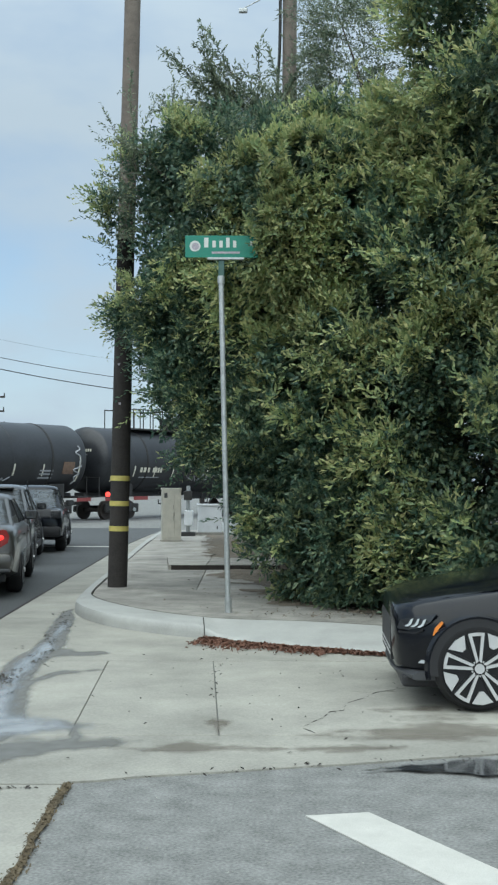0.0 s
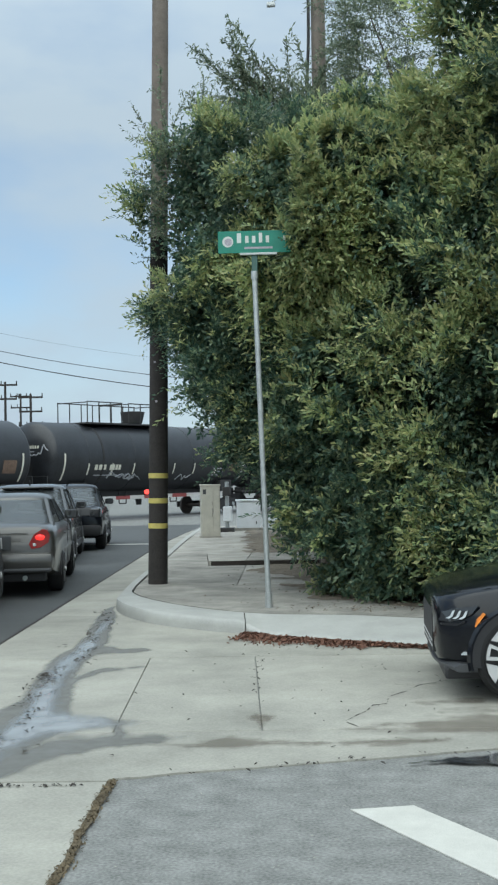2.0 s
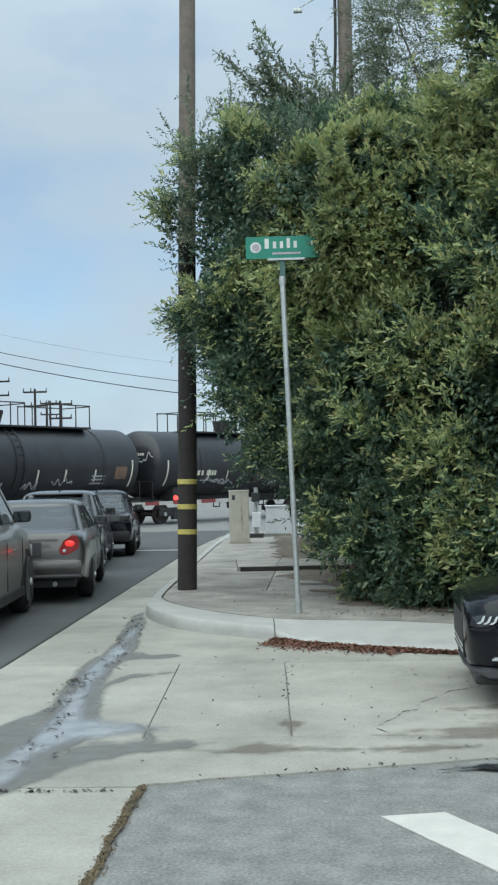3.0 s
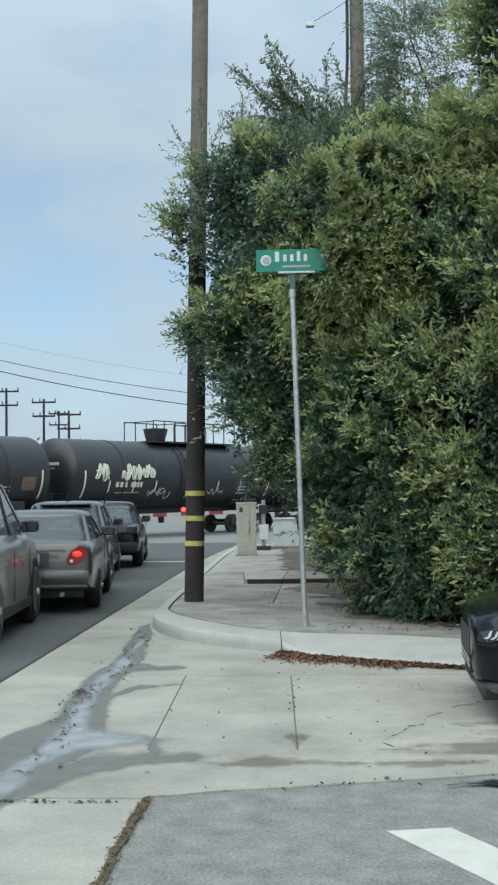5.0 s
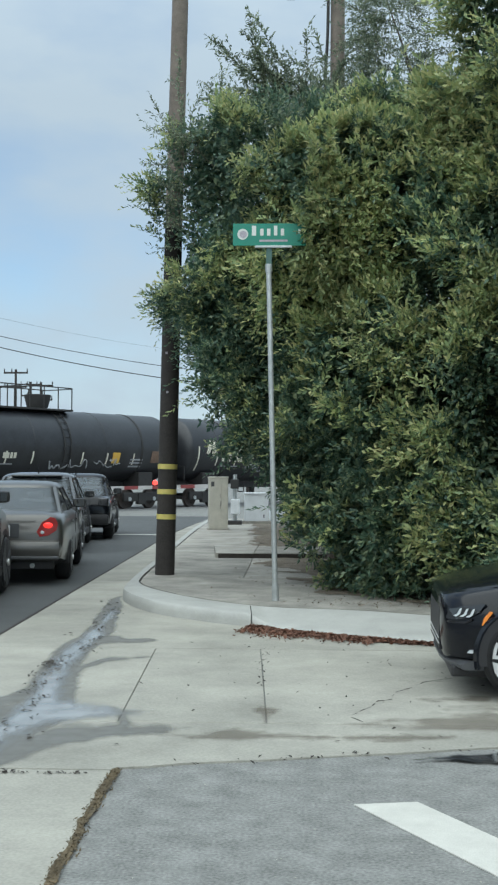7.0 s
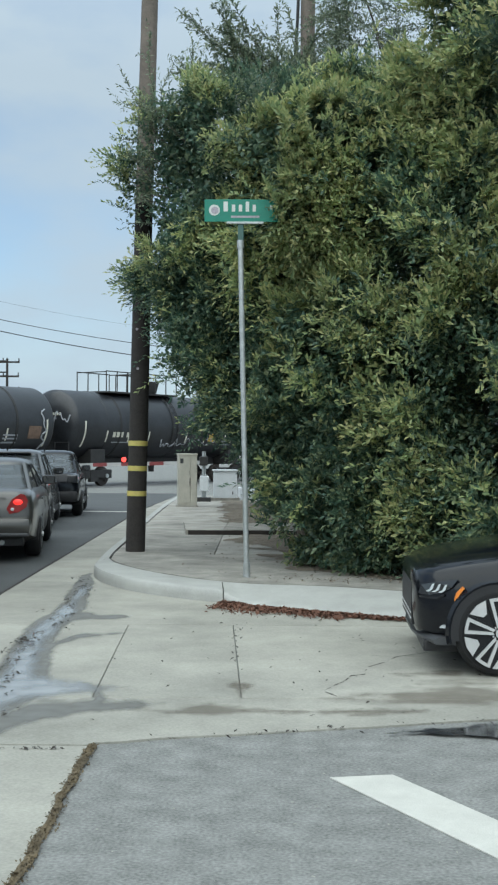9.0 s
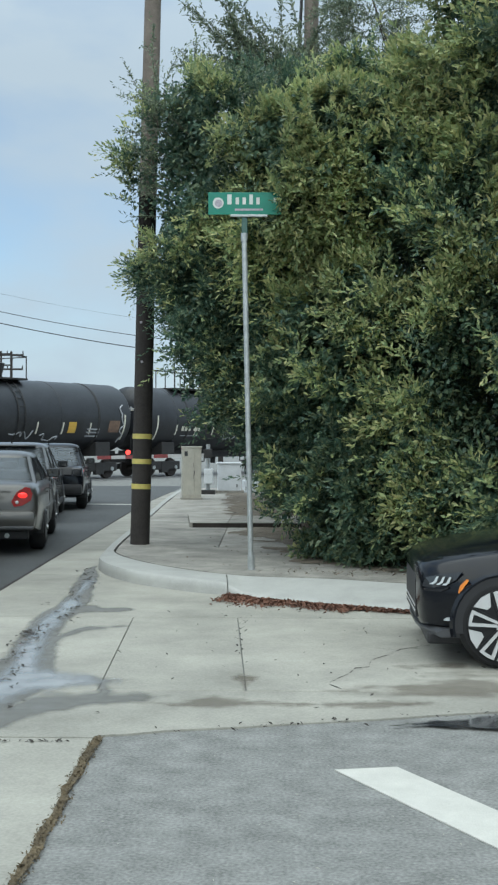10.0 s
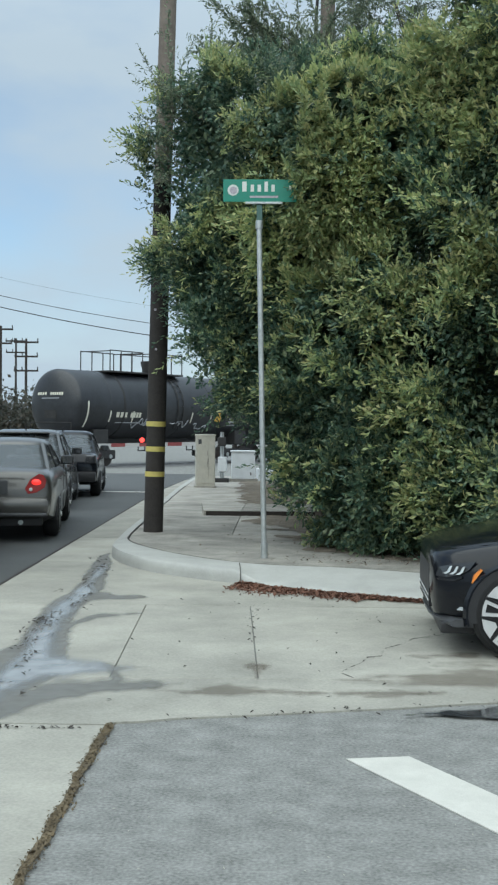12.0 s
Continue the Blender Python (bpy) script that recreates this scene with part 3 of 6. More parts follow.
def build_water():
    water = tagged(new("water"), "thin film of water running along the concrete gutter", "water", kind="structure")
    stream = [(-2.2, 14.5, 0.03), (-2.05, 12.8, 0.09), (-1.93, 11.25, 0.11), (-1.97, 10.2, 0.13), (-1.87, 9.1, 0.125), (-1.76, 8.25, 0.15), (-1.7, 7.55, 0.2), (-1.79, 6.8, 0.17), (-1.84, 6.2, 0.12), (-1.95, 5.2, 0.08)]
    tongue = [(-1.7, 7.65, 0.16), (-1.25, 7.69, 0.12), (-1.02, 7.63, 0.03)]
    keep = lambda x, y: min(x - road_edge(y) - 0.1, (kerb_x(y) - 0.01 - x) if y > 12.3 else 9)
    c0 = capsules([stream, tongue])
    core = lambda x, y: min(c0(x, y) + 0.06 * rough_noise(x, y * 0.4, 3.4, 9) + 0.012 * rough_noise(x, y * 0.5, 12, 2), keep(x, y))
    c1 = capsules([[(x, y, w + 0.05 + 0.02 * (y < 8.5)) for x, y, w in stream],
                   [(-1.85, 11.03, 0.1), (-1.5, 10.9, 0.07), (-1.15, 10.97, 0.015)], [(-1.74, 9.3, 0.08), (-1.6, 9.8, 0.06), (-1.25, 9.99, 0.012)],
                   [(-1.85, 8.4, 0.16), (-1.95, 7.6, 0.24), (-1.98, 6.9, 0.2)], [(-1.3, 7.72, 0.055), (-1.1, 7.7, 0.04), (-0.88, 7.79, 0.006)], [(-1.15, 7.65, 0.04), (-1.08, 7.35, 0.06)],
                   [(-0.62, 7.28, 0.006), (-0.85, 7.2, 0.045), (-1.15, 7.15, 0.09), (-1.45, 7.0, 0.13), (-1.68, 6.5, 0.1), (-1.75, 5.9, 0.07)]])
    fringe = lambda x, y: min(c1(x, y) + 0.05 * rough_noise(x, y * 0.45, 3.0, 7) + 0.012 * rough_noise(x, y * 0.6, 14, 4), keep(x, y))
    wet_sheet("damp_fringe", fringe, 0.06, (-2.86, -0.3, 4.6, 14.8), 0.03, lambda x, y: fall(y) + 0.0140, M_WET_EDGE, water, "damp grey concrete round the water")
    wet_sheet("water_film", core, 0.13, (-2.86, -0.3, 4.6, 14.7), 0.025, lambda x, y: fall(y) + 0.0165, M_WATER, water)

    s0 = capsules([[(-0.9, 7.15, 0.01), (-0.6, 6.98, 0.03), (-0.38, 7.09, 0.075), (-0.15, 7.06, 0.035), (0.25, 7.06, 0.03), (0.65, 7.06, 0.04), (0.95, 7.12, 0.01)],
                   [(-0.31, 7.86, 0.012), (-0.24, 7.86, 0.045), (-0.17, 7.84, 0.04), (-0.1, 7.86, 0.008)], [(-0.21, 7.8, 0.03), (-0.19, 7.2, 0.02)]])
    streak = lambda x, y: min(s0(x, y) + 0.03 * rough_noise(x * 0.5, y, 5.0, 12) + 0.015 * rough_noise(x, y, 14, 3), 9.0 if y > apron_front(x) + 0.08 else -1)
    wet_sheet("damp_streak", streak, 0.04, (-1.1, 1.2, 6.4, 8.3), 0.022, lambda x, y: 0.0139, M_STREAK, water, "damp brown streaks across the concrete")
    s1 = capsules([[(0.24, 7.43, 0.015), (0.48, 7.45, 0.05), (0.7, 7.42, 0.05), (0.9, 7.55, 0.1), (1.2, 7.55, 0.12), (1.7, 7.6, 0.06)], [(0.75, 8.34, 0.015), (0.93, 8.26, 0.045), (1.3, 8.3, 0.06)], [(0.78, 9.0, 0.01), (0.9, 8.95, 0.03), (1.1, 9.0, 0.02)], [(1.0, 7.9, 0.05), (1.5, 7.95, 0.06)]])
    streak2 = lambda x, y: min(s1(x, y) + 0.05 * rough_noise(x * 0.5, y, 5.0, 21) + 0.015 * rough_noise(x, y, 14, 6), 9.0 if y > apron_front(x) + 0.08 else -1)
    wet_sheet("damp_streak", streak2, 0.07, (0.1, 1.9, 6.8, 9.3), 0.022, lambda x, y: 0.0143, M_STREAK, water, "damp brown streaks across the concrete")
    p0 = capsules([[(0.62, 6.52, 0.004), (0.88, 6.58, 0.022), (1.15, 6.6, 0.05), (1.4, 6.6, 0.064), (1.9, 6.68, 0.075), (2.7, 6.85, 0.05)]])
    pud = lambda x, y: p0(x, y) + 0.014 * rough_noise(x, y, 5, 5) + 0.006 * rough_noise(x, y, 18, 6)
    wet_sheet("puddle", pud, 0.016, (0.5, 3.0, 6.0, 7.3), 0.018, lambda x, y: 0.0172, M_PUDDLE_FILM, water, "shallow dark puddle on the asphalt's edge")

    # crack through the slab
    c2 = capsules([[(1.3, 9.2, 0.001), (0.96, 8.94, 0.003), (0.86, 8.72, 0.001), (0.78, 8.62, 0.004), (0.7, 8.5, 0.001), (0.66, 8.24, 0.004), (0.56, 8.19, 0.005), (0.5, 7.98, 0.001), (0.43, 7.86, 0.004), (0.34, 7.66, 0.002), (0.42, 7.5, 0.004)]], 0.4)
    crack = lambda x, y: c2(x, y) + 0.004 * rough_noise(x, y, 14, 30)
    sheet("crack", contour(crack, 0.2, 1.4, 7.4, 9.4, 0.008, lambda x, y: 0.0136), M_DEBRIS_SHADE, water, "dark crack in the concrete")


def scatter(name, places, size, material, label, flat=0.5):
    """Small curled flakes lying on the ground, as one mesh."""
    bm = bmesh.new()
    for x, y, z in places:
        s = size * random.uniform(0.5, 1.5)
        a = random.uniform(0, math.tau)
        q = Euler((random.uniform(-flat, flat), random.uniform(-flat, flat), a)).to_matrix()
        vs = [bm.verts.new(Vector((x, y, z + 0.25 * s)) + q @ Vector(p)) for p in ((-s, 0, 0), (0, -0.45 * s, 0.2 * s), (s, 0, 0.1 * s), (0, 0.45 * s, 0.2 * s))]
        bm.faces.new((vs[0], vs[1], vs[2]))
        bm.faces.new((vs[0], vs[2], vs[3]))
    return tagged(sheet(name, bm, material), label, "litter", kind="stuff")


def build_litter():
    rnd = random.Random(5)
    pl = []
    # drift of dry leaves along the foot of the ramp
    fr = kerb_line(KERB_FRONT)
    for i in range(4200):
        k = rnd.uniform(42.2, 66)
        a, b = fr[int(k)], fr[min(72, int(k) + 1)]
        t = k - int(k)
        off = abs(rnd.gauss(0, 0.06)) * (3.2 if k < 49 else 2.2 if k < 56 else 1.0)
        pl.append((a[0] + (b[0] - a[0]) * t - 0.4 * off, a[1] + (b[1] - a[1]) * t - off, 0.013 + rnd.uniform(0, 0.02)))
    scatter("leaf_drift", pl, 0.022, M_LITTER, "reddish brown drift of dry leaves along the kerb", 0.9)
    # dark clumps of wet leaves in the gutter
    pl = []
    for y in np.arange(6.8, 14.3, 0.17):
        x = np.interp(y, [6.8, 8.3, 9.4, 11.1, 12.6, 14.2], [-1.75, -1.78, -1.9, -1.93, -2.04, -2.17]) + rnd.gauss(0, 0.09)
        for i in range(rnd.randint(3, 8)):
            pl.append((x + rnd.gauss(0, 0.03), y + rnd.gauss(0, 0.06), 0.018))
    for i in range(60):
        pl.append((-1.96 + rnd.gauss(0, 0.06), 9.42 + rnd.gauss(0, 0.07), 0.018 + rnd.uniform(0, 0.03)))
    scatter("wet_leaf_clumps", pl, 0.019, M_DEBRIS_SHADE, "dark wet leaves lying in the gutter water", 0.35)
    # single leaves over the apron, asphalt edge and walk
    pl = [(rnd.uniform(-1.2, 2.2), rnd.uniform(6.6, 11.0), 0.014) for i in range(70)]
    pl += [(-0.27 + rnd.gauss(0, 0.03), rnd.uniform(8.6, 10.5), 0.014) for i in range(26)]
    pl += [(x, apron_front(x) + rnd.gauss(0, 0.05), 0.014) for x in [rnd.uniform(-0.9, 3.0) for i in range(60)]]
    pl += [(rnd.uniform(-2.0, -1.1), 6.14 + rnd.gauss(0, 0.012), 0.014) for i in range(70)]
    scatter("fallen_leaves", pl, 0.014, M_DEBRIS_SHADE, "scattered dry leaves on the concrete", 0.6)
    pl = [(rnd.uniform(-1.9, 1.6), rnd.uniform(13.4, 27), 0) for i in range(420)]
    pl = [(x, y, fall(y) + 0.146) for x, y, z in pl if x > -1.0 + rnd.uniform(-0.6, 1.2)]
    pl += [(x, y, 0.15 + 0.01) for x, y in [(rnd.gauss(1.6, 0.9), rnd.gauss(12.9, 0.25)) for i in range(220)] if y > 12.4]
    scatter("walk_leaves", pl, 0.022, M_SOIL, "dry leaves scattered over the sidewalk", 0.6)
    # weedy seam between asphalt and concrete
    pl = []
    for i in range(3200):
        y = rnd.uniform(2.0, 6.25)
        pl.append((-0.955 - 0.005 * (y - 4) + rnd.gauss(0, 0.016) + 0.02 * rough_noise(0, y, 2.5, 8), y, rnd.uniform(0.0, 0.018)))
    scatter("seam_litter", pl, 0.0085, M_SEAM, "brown dirt and dry weeds in the asphalt seam", 0.9)
    seam = lambda x, y: 0.02 - abs(x + 0.955 + 0.005 * (y - 4) - 0.02 * rough_noise(0, y, 2.5, 8)) + 0.012 * rough_noise(x, y, 7, 3)
    tagged(sheet("dirt_seam", contour(seam, -1.05, -0.86, 2.0, 6.26, 0.012, lambda x, y: 0.0135), M_SEAM), "brown dirt filling the seam beside the asphalt", "dirt", kind="stuff")
    gr = [(rnd.uniform(-0.9, 3.0), rnd.uniform(4.2, 6.4), 0.001) for i in range(160)]
    scatter("grit", gr, 0.007, M_CONC, "pale grit strewn on worn asphalt", 0.4)


# ---- trees ----
def leaves(name, p, d, length, width, material, parent, label="", face=None):
    """One leaf blade, slightly folded, for each place p and direction d."""
    n = len(p)
    rs = np.random.RandomState(len(p) % 9973)
    d = d / np.linalg.norm(d, axis=1, keepdims=True)
    up = rs.normal(0, 0.45, (n, 3)) + (np.array((0, -0.25, 0.8)) if face is None else face)
    side = np.cross(d, up)
    side /= np.maximum(1e-6, np.linalg.norm(side, axis=1, keepdims=True))
    nrm = np.cross(side, d)
    ln = (length * rs.uniform(0.65, 1.25, n))[:, None]
    wd = (width * rs.uniform(0.7, 1.2, n))[:, None]
    v = np.empty((n, 4, 3))
    v[:, 0] = p
    v[:, 1] = p + d * ln * 0.5 + side * wd * 0.5 + nrm * wd * 0.14
    v[:, 2] = p + d * ln - nrm * ln * 0.1
    v[:, 3] = p + d * ln * 0.5 - side * wd * 0.5 + nrm * wd * 0.14
    me = bpy.data.meshes.new(name)
    me.vertices.add(n * 4)
    me.vertices.foreach_set("co", v.reshape(-1))
    base = (np.arange(n) * 4)[:, None]
    idx = np.concatenate((base + 0, base + 1, base + 2, base + 0, base + 2, base + 3), axis=1).reshape(-1)
    me.loops.add(n * 6)
    me.loops.foreach_set("vertex_index", idx.astype(np.int32))
    me.polygons.add(n * 2)
    me.polygons.foreach_set("loop_start", np.arange(0, n * 6, 3, dtype=np.int32))
    me.materials.append(material)
    me.update(calc_edges=True)
    ob = new(name, me)
    ob.parent = parent
    if label:
        ob["label"] = label
    return ob


def wobble(p, scale, seed):
    """Smooth uneven noise, about -1 to 1, at many points at once."""
    rs = np.random.RandomState(seed)
    out = np.zeros(len(p))
    for i in range(7):
        k = rs.normal(0, 1, 3)
        k *= scale * rs.uniform(0.7, 1.4) / np.linalg.norm(k)
        out += np.sin(p @ k + rs.uniform(0, 6.28) + 1.3 * np.sin(p @ rs.normal(0, 0.5 * scale, 3)))
    return out / 3.0


def crown_field(lobes, seed, bulk):
    """Signed depth below the uneven skin of a crown grown from upright lobes."""
    L = np.array(lobes)

    def f(p):
        e = np.zeros(len(p))
        for x, y, z, r in L:
            d = np.linalg.norm((p - np.array((x, y, z))) * np.array((1, 1, 0.86)), axis=1) - r
            e += np.exp(np.clip(-5.5 * d, -60, 30))
        d = -np.log(np.maximum(e, 1e-20)) / 5.5
        q = p * np.array((1, 1, 0.6))
        return d - bulk + 0.33 * wobble(q, 2.7, seed) + 0.13 * wobble(q, 7.5, seed + 1)
    return f


def crown_points(lobes, rs, density, seed, bulk):
    """Places and outward directions spread over the crown's skin."""
    f = crown_field(lobes, seed, bulk)
    C = []
    for x, y, z, r in lobes:
        k = int(density * 12.6 * (r + 0.15) ** 2)
        u = rs.normal(0, 1, (k, 3))
        u /= np.linalg.norm(u, axis=1, keepdims=True)
        C.append(np.array((x, y, z)) + u * r * np.array((1, 1, 1.16)))
    c = np.concatenate(C)
    c = c[f(c) > -0.34]

    def grad(p):
        h = 0.03
        g = np.stack([f(p + h * np.eye(3)[a]) - f(p - h * np.eye(3)[a]) for a in range(3)], axis=1) / (2 * h)
        return g / np.maximum(0.15, np.linalg.norm(g, axis=1, keepdims=True))
    for i in range(4):
        c = c - grad(c) * np.clip(f(c), -0.25, 0.25)[:, None]
    n = grad(c)
    ok = (np.abs(f(c)) < 0.12) & ((n[:, 1] < 0.45) | (rs.uniform(0, 1, len(c)) < 0.4))
    return c[ok], n[ok]


def sprays(c, n, rs, seed, length=(0.16, 0.44), count=15, rise=0.45):
    """Twigs that reach out of the skin with leaves set round them: places, directions, facing, share along the twig, richness."""
    k = len(c)
    d = n * 0.75 + rs.normal(0, 0.36, (k, 3)) + np.array((0, 0, rise))
    d /= np.linalg.norm(d, axis=1, keepdims=True)
    ln = rs.uniform(length[0], length[1], (k, 1)) * (0.8 + 0.35 * wobble(c, 3.4, seed + 5))[:, None].clip(0.45, 1.4)
    rich = wobble(c, 2.3, seed + 9) + 0.5 * rs.normal(0, 1, k)
    a = rs.normal(0, 1, (k, 3))
    s1 = np.cross(d, a)
    s1 /= np.linalg.norm(s1, axis=1, keepdims=True)
    s2 = np.cross(d, s1)
    P, D, F, T, R = [], [], [], [], []
    for i in range(count):
        t = (i + 0.5) / count
        a = 2.4 * i
        out = s1 * math.cos(a) + s2 * math.sin(a)
        bend = np.array((0, 0, -0.16)) * t * t
        P.append(c - n * 0.1 + (d + bend) * (ln + 0.1) * t)
        D.append(d * (0.45 + 0.75 * t) + out * (0.95 - 0.45 * t) + rs.normal(0, 0.18, (k, 3)))
        F.append(n * 0.55 + np.array((0, -0.1, 0.75)) + out * -0.25)
        T.append(np.full(k, t))
        R.append(rich)
    return [np.concatenate(q) for q in (P, D, F, T, R)]


def limb(pts, r0, r1):
    """A tapering branch through the points."""
    bm = bmesh.new()
    line = spline(pts, 4)
    n = len(line) - 1
    rings = []
    for i, c in enumerate(line):
        a, b = Vector(line[max(0, i - 1)]), Vector(line[min(n, i + 1)])
        q = (b - a).to_track_quat("Z", "Y")
        r = r0 + (r1 - r0) * i / n
        rings.append([bm.verts.new(Vector(c) + q @ Vector((r * math.cos(k * math.tau / 8), r * math.sin(k * math.tau / 8), 0))) for k in range(8)])
    for a, b in zip(rings, rings[1:]):
        for k in range(8):
            j = (k + 1) % 8
            bm.faces.new((a[k], a[j], b[j], b[k]))
    bm.faces.new(rings[0])
    bm.faces.new(rings[-1])
    return bm


def tree(name, base, lobes, material, label, density, length=0.075, width=0.033, seed=1, keep=None, bulk=0.1, new_leaf=None, reach=(0.16, 0.44), rise=0.45, heart=1.0, young_lit_level=1.15):
    x, y, z = base
    ob = thing(name, pose(x, y, z), label, "tree")
    loc = [(a - x, b - y, c - z, r) for a, b, c, r in lobes]
    rs = np.random.RandomState(seed)
    top = max(c for a, b, c, r in loc)
    part("trunk", limb([(0, 0, -0.05), (0.05, 0.03, top * 0.3), (-0.04, 0, top * 0.65), (0.02, 0.02, top * 0.9)], 0.14, 0.03), M_BARK, ob, smooth=60)
    for i, (a, b, c, r) in enumerate(loc):
        if i % 2 == 0:
            h = max(0.15, c * 0.45)
            part("limb", limb([(0, 0, h), (a * 0.4, b * 0.4, h + (c - h) * 0.55), (a, b, c)], 0.05, 0.012), M_BARK, ob, smooth=60)
    c, n = crown_points(loc, rs, density, seed, bulk)
    p, d, f, t, rich = sprays(c, n, rs, seed, reach, rise=rise)
    ok = np.ones(len(p), bool) if keep is None else keep(p + np.array(base))
    ok &= p[:, 2] > 0.02
    # yellow-green leaves thicken with height: lit top and dark foot put into colour
    young = ok & (rich + 1.5 * t > young_lit_level + 0.2 * (4.0 - p[:, 2])) if new_leaf else np.zeros(len(p), bool)
    old = ok & ~young
    leaves("crown", p[old], d[old], length, width, material, ob, face=f[old])
    if new_leaf:
        leaves("lit_tip_leaves", p[young], d[young], length * 1.05, width, new_leaf, ob, "yellow-green young leaves at twig tips, more up high for a lit top", face=f[young])
    # older, larger leaves in the dark heart of the crown
    Q, E = [], []
    for k in range(5 if heart else 1):
        Q.append(c - n * rs.uniform(0.06, 0.5, (len(c), 1)) + rs.normal(0, 0.05, c.shape))
        E.append(rs.normal(0, 1, c.shape))
    for a, b, cc, r in loc:
        k = int(2200 * heart * r * r)
        u = rs.normal(0, 1, (k, 3))
        u /= np.linalg.norm(u, axis=1, keepdims=True)
        Q.append(np.array((a, b, cc)) + u * r * rs.uniform(0.45, 0.75, (k, 1)))
        E.append(rs.normal(0, 1, (k, 3)))
    q, e = np.concatenate(Q), np.concatenate(E)
    ok = q[:, 2] > 0.02
    if keep is not None:
        ok &= keep(q + np.array(base))
    leaves("inner_leaves", q[ok], e[ok], 0.092, 0.05, material, ob)
    return ob


def shoots(parent, origin, starts, material, rs, length=0.06, width=0.022, seed=1):
    """Loose upright shoots with small leaves along them."""
    P, D = [], []
    bm = bmesh.new()
    for (x, y, z), (dx, dy, dz), ln in starts:
        a = np.array((x, y, z), float)
        d = np.array((dx, dy, dz), float)
        d /= np.linalg.norm(d)
        n = int(ln / 0.035)
        pos = a.copy()
        prev = a.copy()
        for i in range(n):
            d = d + rs.normal(0, 0.06, 3) + np.array((0, 0, -0.012))
            d /= np.linalg.norm(d)
            pos = pos + d * 0.035
            if i % 5 == 4 or i == n - 1:
                rod(bm, prev - np.array(origin), pos - np.array(origin), 0.006 * (1 - 0.7 * i / n), 0.005 * (1 - 0.75 * i / n), 5)
                prev = pos.copy()
            if i > n * 0.12:
                for k in range(3):
                    P.append(pos - np.array(origin))
                    D.append(d * 0.7 + rs.normal(0, 0.55, 3))
            if i % 3 == 1 and i > n * 0.2:
                sd = d + rs.normal(0, 0.7, 3)
                sd /= np.linalg.norm(sd)
                m = rs.randint(4, 11)
                for k in range(m):
                    P.append(pos + sd * 0.03 * k - np.array(origin))
                    D.append(sd * 0.7 + rs.normal(0, 0.5, 3))
    part("shoot_stem", bm, M_BARK, parent)["kind"] = "stuff"
    leaves("shoot_foliage", np.array(P), np.array(D), length, width, material, parent)


def clear_sign(p):
    """No leaf hangs in front of the sign blade or its post."""
    hit = (p[:, 1] < 13.55) & (p[:, 0] > -0.8) & (p[:, 0] < -0.06) & (p[:, 2] < 4.45)
    return ~hit


